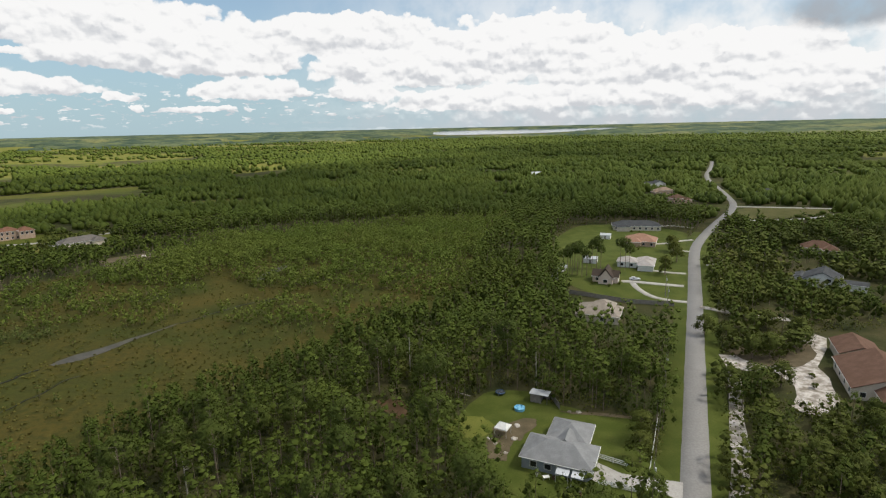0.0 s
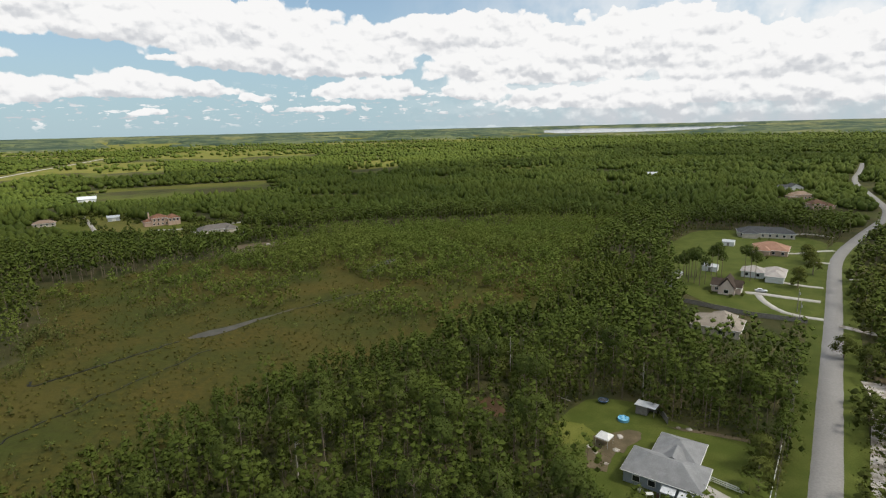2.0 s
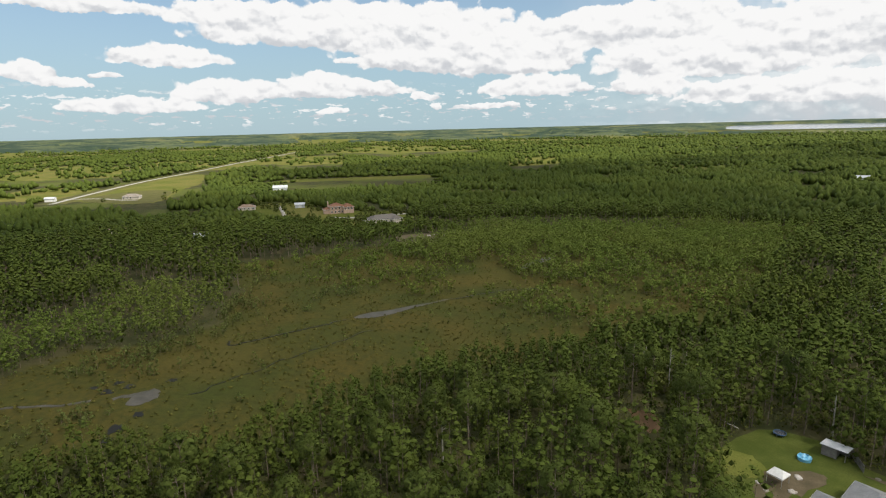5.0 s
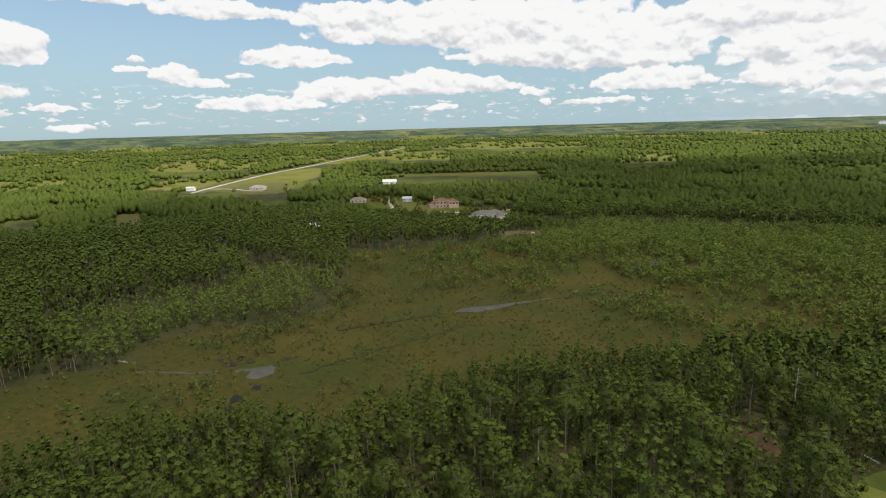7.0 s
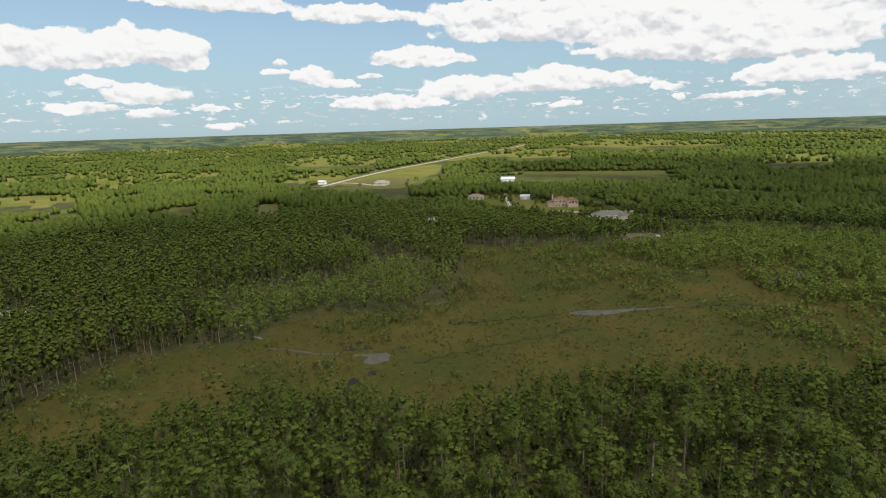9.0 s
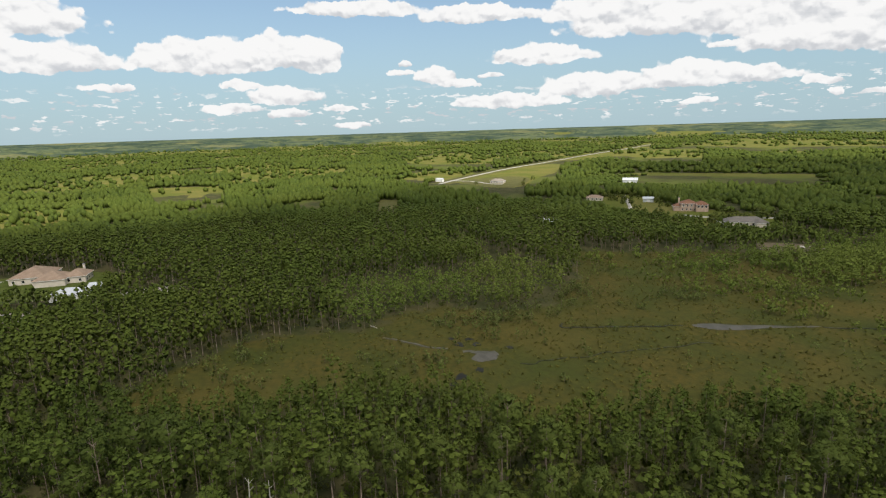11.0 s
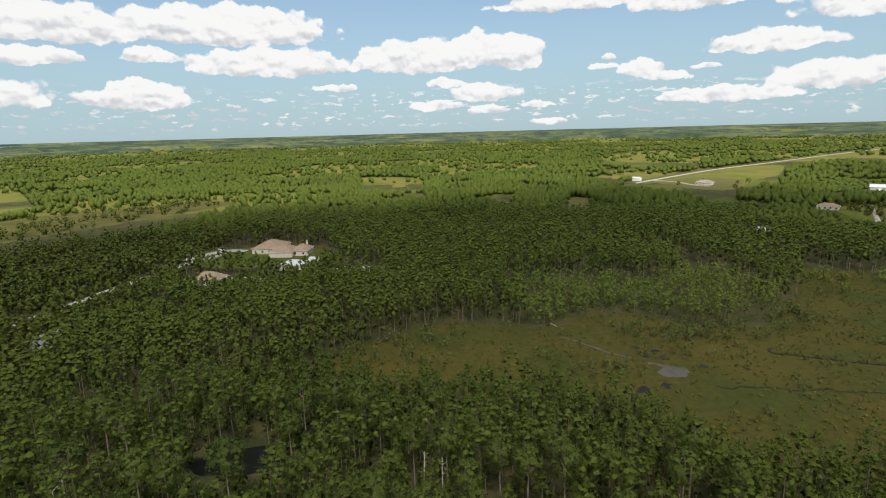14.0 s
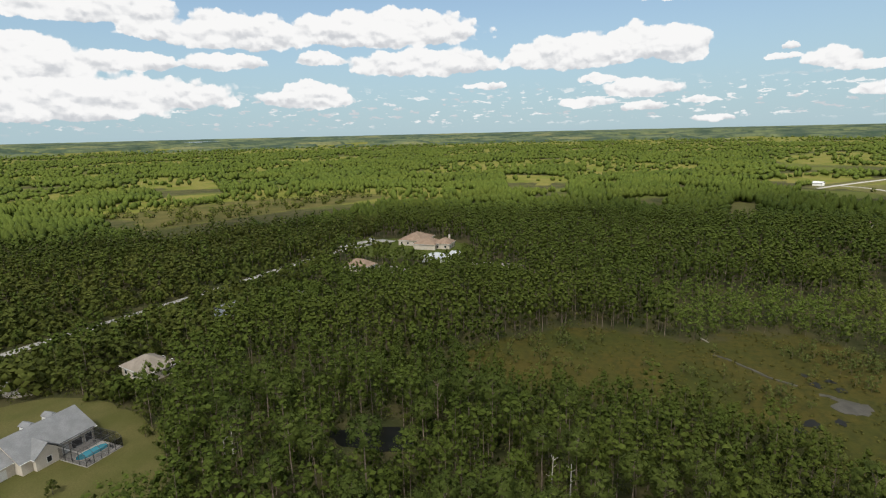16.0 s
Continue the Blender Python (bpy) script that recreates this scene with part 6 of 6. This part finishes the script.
# ------------------------------------------------------------------ drives and lawns along the lane
def drive(name, line, width, label, material=CONCRETE):
    strip(name, line, width, 0.14, material, label, "drive", 1)


drive("drive_gable_house", [(79, 237), (84, 236.4), (93, 231.6), (103, 227.4)], 3.4, "pale concrete drive to the lane")
drive("drive_sweep", [(83, 235), (82, 226), (83.5, 214), (89, 208.4), (95, 206)], 2.6, "pale sweeping second drive")
drive("drive_white_house", [(97, 256), (106, 249.4), (112.5, 247.4)], 2.6, "short pale drive")
drive("drive_salmon_house", [(122, 313), (128.5, 313), (138, 319), (149, 322)], 2.8, "short pale drive")
drive("drive_lower", [(126, 295), (134, 291.8)], 3.0, "short pale drive apron")
drive("drive_grey_row", [(144, 368), (156, 370), (166, 360)], 3.0, "short pale drive")
drive("drive_sand", [(97.5, 200), (104, 194), (111.3, 188.7), (122, 184)], 3.0, "sandy drive between oaks", SAND)
drive("drive_far_apron", [(129, 263), (134, 262)], 3.0, "short pale apron")
drive("drive_villa", [(-296, 350), (-272, 356.6), (-258, 372), (-243.7, 391.6)], 5.0, "long pale drive before the woods")
drive("drive_villa_spur", [(-270, 356), (-256, 345), (-246, 336), (-238, 328)], 3.6, "pale drive beside the long house")
drive("track_pines", [(-414, 410), (-370, 372), (-310, 318)], 3.0, "narrow sandy track through pines", SAND)
drive("drive_farm", [(-690, 352), (-650, 372), (-612, 368), (-590, 376)], 4.0, "pale farm drive")
drive("drive_tan_house", [(-326, -118), (-340, -108), (-350, -98), (-344, -86)], 7.0, "wide pale drive turning before the house")
patch("lawn_bright", [(4.8 + 5.6 * math.cos(a), 117.5 + 5.0 * math.sin(a)) for a in np.arange(0, 6.28, 0.4)], 0.10, LIGHTLAWN, "round patch of lighter grass", "lawn", 1, 0.2)
patch("bare_yard", [(9, 103), (14, 108), (17, 113), (22, 120), (18, 121), (10, 116), (7, 108)], 0.09, DIRT, "bare trodden ground with clutter", "ground", 2, 0.5)
patch("bare_strip", [(27, 124.5), (36, 123.2), (49, 119.6), (48.6, 118.6), (36, 121.6), (28, 122.6)], 0.09, DIRT, "bare strip along the lawn's edge", "ground", 1, 0.3)
patch("bare_rows", [(-292, -30), (-287, 0), (-276, -2), (-279, -30)], 0.09, SAND, "bare tan planting strip", "ground", 1, 0.4)
patch("sand_clearing", [(-282, -80), (-268, -76), (-258, -62), (-268, -56), (-278, -64)], 0.09, SAND, "white sand lot between trees", "sand", 1, 1.2)
patch("sand_garden", [(-240, -116), (-226, -114), (-222, -102), (-234, -96)], 0.09, SAND, "white sand garden between trees", "sand", 1, 1.2)
patch("sand_path", [(-136, -166), (-130, -168), (-124, -152), (-120, -142), (-123, -136), (-125, -142), (-128, -150), (-134, -160)], 0.09, SAND, "pale sand path beside the lawn", "sand", 1, 0.5)
board_fence((50.6, 221.2), (72, 206.4), "dark board fence behind the lawns", GREYWOOD, 1.8)
board_fence((72, 206.4), (88, 201.6), "dark board fence behind the lawns", GREYWOOD, 1.8)
car(85.5, 238.8, -10, CARWHITE, "white car parked on the drive")
car(-216.4, 347.8, 50, CARWHITE, "white pickup beside the long house", "pickup")
car(-351, -103, 40, CARWHITE, "white van on the wide drive", "pickup")
car(150, 168, 20, CARWHITE, "white car in the sandy yard")
car(146, 160.5, -30, CARDARK, "dark car in the sandy yard")


def garden_shed(x, y, yaw, wide, deep, high, label):
    s = thing("shed", label, "shed", pose(x, y, 0, 0, 0, yaw))
    part("wall", wall_shape(0, 0, wide, deep, high, 1.0, "u"), WHITEPAINT, s)
    part("roof", roof_shape(0, 0, wide, deep, high, 1.0, "u", 0.25, 0.1), METALROOF, s)
    door_on(s, wide / 2, 0, "s", 1.2, 1.9, GREYWOOD)


garden_shed(70.5, 272.0, ALONG, 6.5, 5, 2.4, "white garden shed under tall pines")
garden_shed(95.5, 331.0, ALONG, 6, 5, 2.4, "white garden shed on the lawn")
garden_shed(55.5, 254.0, 50, 5.5, 4, 2.3, "small white shed with a bright roof")
garden_shed(51.5, 242.5, 50, 4.5, 3.5, 2.0, "small pale shed on the lawn")
for sx, sy in ((57.0, 248.4), (62.6, 257.9), (63.2, 245.9), (73.3, 258.0), (86.6, 255.8)):
    plant("pine", sx, sy, 0.95)
    plant("pine", sx + 2.6, sy + 1.8, 0.85)
    plant("pine", sx - 1.4, sy + 3.2, 0.9)


# ------------------------------------------------------------------ house with the screened pool
def pool_house():
    x, y, yaw = -90.0, -105.0, 167.0
    house("house", "cream house with grey roofs on a wide lawn", x, y, yaw,
          [(-1.0, 0.6, 15.4, 13.4, 4.2, "u"), (1.2, -0.6, 6.8, 8.0, 2.6, "v"), (-9.0, 3.0, -0.6, 12.5, 2.8, "u")], STUCCO, GREYROOF, 2.9,
          [("window", 4.0, -0.6, "s", 1.0, 1.3, 0.9), ("door", 8.2, 0.6, "s", 1.8, 2.05, 0), ("window", 11.0, 0.6, "s", 2.4, 1.9, 0.2), ("window", 13.8, 0.6, "s", 1.6, 1.9, 0.2),
           ("garage_door", -5, 3.0, "s", 4.8, 2.1, 0), ("window", 15.4, 6.0, "e", 1.2, 1.3, 0.9)])
    base = pose(x, y, 0, 0, 0, yaw)
    for u in (6.5, 11.5):
        d = thing("dormer", "small white dormer on the grey roof", "dormer", base @ pose(u, 9.4, 5.0))
        part("wall", wall_shape(-1.0, -1.2, 1.0, 1.6, 1.3, 0.7, "v"), WHITEPAINT, d)
        part("roof", roof_shape(-1.0, -1.2, 1.0, 1.6, 1.3, 0.7, "v", 0.2, 0.1), GREYROOF, d)
        window_on(d, 0, 1.6, "n", 0.9, 0.8, 0.3)
    deck = thing("pool_deck", "pale paved pool deck", "deck", base)
    part("slab", box(5.9, -9.6, -0.1, 14.8, 0.5, 0.16, bevel=0.03), CONCRETE, deck)
    basin = thing("swimming_pool", "rounded blue swimming pool", "pool", base @ pose(10.6, -4.9, 0.165))
    bm = bmesh.new()
    ring = []
    for k in range(32):
        a = 6.28319 * k / 32
        ring.append(bm.verts.new((3.7 * math.cos(a), (2.1 + 0.35 * math.cos(2 * a + 0.6)) * math.sin(a), 0.03)))
    bm.faces.new(ring)
    part("water", bm, POOL, basin)
    bm = bmesh.new()
    for k in range(32):
        a, b = ring_point(k), ring_point(k + 1)
        rod(a, b, 0.12, 0.12, 4, bm)
    part("coping", bm, STUCCO, basin)
    cage = thing("pool_cage", "dark bronze screen cage over the pool", "enclosure", base)
    us, vs = [6.0 + 1.74 * k for k in range(6)], [-9.5 + 2.3 * k for k in range(5)]
    for u in us:
        part("post", box(u - .05, -9.55, 0, u + .05, -9.45, 2.6), DARKMETAL, cage)
        part("rafter", rod((u, -9.5, 2.6), (u, -8.2, 3.5), 0.05, 0.05, 4), DARKMETAL, cage)
        part("beam", rod((u, -8.2, 3.5), (u, -0.2, 3.5), 0.05, 0.05, 4), DARKMETAL, cage)
    for v in vs:
        for u in (us[0], us[-1]):
            part("post", box(u - .05, v - .05, 0, u + .05, v + .05, 2.6 if v < -9 else 3.5), DARKMETAL, cage)
        if v > -9:
            part("purlin", rod((us[0], v, 3.5), (us[-1], v, 3.5), 0.05, 0.05, 4), DARKMETAL, cage)
    for u in (us[0], us[-1]):
        part("rail", rod((u, -9.5, 1.0), (u, -0.2, 1.0), 0.05, 0.05, 4), DARKMETAL, cage)
        part("rail", rod((u, -8.2, 3.5), (u, -0.2, 3.5), 0.06, 0.06, 4), DARKMETAL, cage)
    for z in (1.0, 2.6):
        part("rail", rod((us[0], -9.5, z), (us[-1], -9.5, z), 0.05, 0.05, 4), DARKMETAL, cage)
    part("rail", rod((us[0], -8.2, 3.5), (us[-1], -8.2, 3.5), 0.06, 0.06, 4), DARKMETAL, cage)
    part("roof_screen", box(us[0], -8.2, 3.50, us[-1], -0.2, 3.51), SCREEN, cage, "fine dark insect screen")
    part("side_screen", box(us[0], -9.51, 0, us[-1], -9.50, 2.6), SCREEN, cage, "fine dark insect screen")
    for u in (us[0], us[-1]):
        part("end_screen", box(u - .005, -9.5, 0, u + .005, -0.2, 3.0), SCREEN, cage, "fine dark insect screen")
    for u, v in ((13.6, -1.6), (13.4, -7.6), (7.4, -8.2)):
        c = thing("garden_chair", "dark metal garden chair on the pool deck", "chair", base @ pose(u, v, 0.16, 0, 0, 30 * u), "chairs on the deck")
        part("seat", box(-.28, -.28, .40, .28, .28, .45, bevel=.01), DARKMETAL, c)
        part("backrest", box(-.28, .24, .45, .28, .29, .95, bevel=.01), DARKMETAL, c)
        for a in (-1, 1):
            for b in (-1, 1):
                part("leg", rod((a * .25, b * .25, 0), (a * .25, b * .25, .4), .02, .02, 4), DARKMETAL, c)
    patch("drive_pool_house", [(-72, -126), (-80, -124), (-78, -114), (-70, -112), (-60, -118)], 0.11, CONCRETE, "pale drive of the cream house", "drive", 1)


def ring_point(k):
    a = 6.28319 * k / 32
    return (3.7 * math.cos(a), (2.1 + 0.35 * math.cos(2 * a + 0.6)) * math.sin(a), 0.05)


pool_house()
plant("shrub", -84.4, -94.0, 0.9)
plant("shrub", -106.4, -89.7, 0.9)


# ------------------------------------------------------------------ dead trees and clutter
def snag(x, y, high, seed, label="bleached dead pine trunk standing in the woods"):
    rng = np.random.default_rng(seed)
    s = thing("dead_tree", label, "tree", pose(x, y, 0, rng.normal(0, 2), rng.normal(0, 2), rng.uniform(0, 360)), "dead trees")
    part("trunk", rod((0, 0, -0.3), (0.2, 0.1, high), 0.20, 0.07, 7), DEADWOOD, s)
    for k in range(4):
        z, a = high * rng.uniform(0.55, 0.95), rng.uniform(0, 6.28)
        part("branch", rod((0.15, 0.08, z), (1.1 * math.cos(a), 1.1 * math.sin(a), z + rng.uniform(0.1, 0.8)), 0.06, 0.02, 4), DEADWOOD, s)


for k, (sx, sy, sh) in enumerate(((-11.2, 146, 11.5), (-7.4, 148, 10.5), (-17.7, 150, 9.5), (-90.5, 8.6, 11), (-91.5, 5.0, 11.5), (-96.0, -62.7, 9), (-50.3, 90.9, 9.5), (24.0, 138.0, 10.0), (-101.0, -64.0, 10))):
    snag(sx, sy, sh, 40 + k)


def fallen_log(x, y, yaw, long, label):
    t = thing("log", label, "log", pose(x, y, 0.12, 0, 90, yaw))
    part("stem", rod((0, 0, 0), (0, 0, long), 0.22, 0.12, 8), DEADWOOD, t)
    part("stub", rod((0, 0, long * 0.6), (-0.8, 0.3, long * 0.7), 0.07, 0.03, 5), DEADWOOD, t)


fallen_log(-184, 59, 20, 4.2, "bleached log at the marsh's edge")
fallen_log(2.0, 134.5, -30, 4.0, "pale log at the lawn's edge")


def rubble(x, y, size, seed, material, label, name="rubble_heap"):
    """A low uneven heap."""
    bm = bmesh.new()
    bmesh.ops.create_icosphere(bm, subdivisions=2, radius=size)
    for v in bm.verts:
        v.co *= 1 + 0.5 * noise.noise(v.co * 1.3 / size + Vector((seed, 0, 0)))
        v.co.z = max(v.co.z * 0.5, -0.1)
    t = thing(name, label, "heap", pose(x, y, 0, 0, 0, seed * 40), "heaps")
    part("mound", bm, material, t)


for k, (sx, sy) in enumerate(((-186.6, 289.0), (-179.2, 282.5), (-181.7, 292.3), (-182.4, 304.7), (-177.9, 299.1), (-177.2, 310.4), (-175.5, 313.8), (-168.7, 316.1))):
    rubble(sx, sy, 1.0 + 0.3 * (k % 3), k, SAND, "pale heap of rubble on bare ground")
for k, (sx, sy) in enumerate(((10.2, 110.2), (9.0, 112.6), (14.6, 112.0), (29.8, 123.6), (32.0, 123.2), (16.0, 117.5), (12.0, 106.5))):
    rubble(sx, sy, 0.55 + 0.15 * (k % 3), 20 + k, SAND, "small pale heap of garden debris")


def trampoline(x, y):
    t = thing("trampoline", "round dark blue trampoline at the lawn's edge", "trampoline", pose(x, y, 0) @ Matrix.Diagonal((0.66, 0.66, 0.8, 1)))
    bm = bmesh.new()
    bmesh.ops.create_circle(bm, cap_ends=True, segments=24, radius=1.7)
    for v in bm.verts:
        v.co.z = 0.86
    part("mat", bm, CARDARK, t)
    bm = bmesh.new()
    for k in range(24):
        a, b = 6.28319 * k / 24, 6.28319 * (k + 1) / 24
        rod((1.9 * math.cos(a), 1.9 * math.sin(a), 0.88), (1.9 * math.cos(b), 1.9 * math.sin(b), 0.88), 0.16, 0.16, 5, bm)
    part("pad", bm, BLUEVINYL, t)
    for k in range(6):
        a = 6.28319 * k / 6
        part("leg", rod((1.8 * math.cos(a), 1.8 * math.sin(a), 0), (1.8 * math.cos(a), 1.8 * math.sin(a), 0.88), 0.04, 0.04, 6), METALROOF, t)


trampoline(13.6, 133.4)


def barrel(x, y, material, label):
    b = thing("barrel", label, "barrel", pose(x, y, 0), "barrels")
    bm = bmesh.new()
    for z0, z1, r0, r1 in ((0, 0.1, 0.27, 0.30), (0.1, 0.8, 0.30, 0.30), (0.8, 0.9, 0.30, 0.27)):
        rod((0, 0, z0), (0, 0, z1), r0, r1, 12, bm)
    part("body", bm, material, b)
    part("lid", rod((0, 0, 0.9), (0, 0, 0.94), 0.28, 0.28, 12), DARKMETAL, b)


def garden_table(x, y, yaw):
    t = thing("garden_table", "white plastic garden table beside the house", "table", pose(x, y, 0, 0, 0, yaw))
    part("tabletop", box(-.7, -.45, .70, .7, .45, .75, bevel=.02), WHITEPAINT, t)
    for a in (-1, 1):
        for b in (-1, 1):
            part("leg", rod((a * .6, b * .36, 0), (a * .6, b * .36, .7), .03, .03, 6), WHITEPAINT, t)


for k, (u, v) in enumerate(((4.2, -1.2), (4.9, -1.4), (7.6, -1.0), (11.0, -3.6), (12.8, -3.4), (13.4, -3.9))):
    barrel(*on_plot(14.1, 101.1, u, v), (WHITEPAINT, DARKMETAL, BROWNROOF)[k % 3], ("white plastic barrel beside the house", "dark metal barrel beside the house", "rusty brown barrel beside the house")[k % 3])
garden_table(*on_plot(14.1, 101.1, 6.2, -1.6), 10)
for hx, hy in ((64.5, 233.5), (76.0, 231.0), (71.0, 229.0), (101.5, 250.5), (104.0, 300.0), (108.0, 298.6), (121.0, 349.0), (126.0, 348.0), (87.0, 146.0), (100.0, 139.0), (97.0, 133.0)):
    plant("shrub", hx, hy, 0.7)
plant("oak", 124.0, 290.0, 1.05)
for px, py in ((58, 66), (61, 60)):
    plant("oak", px + 16, py + 32, 0.9)
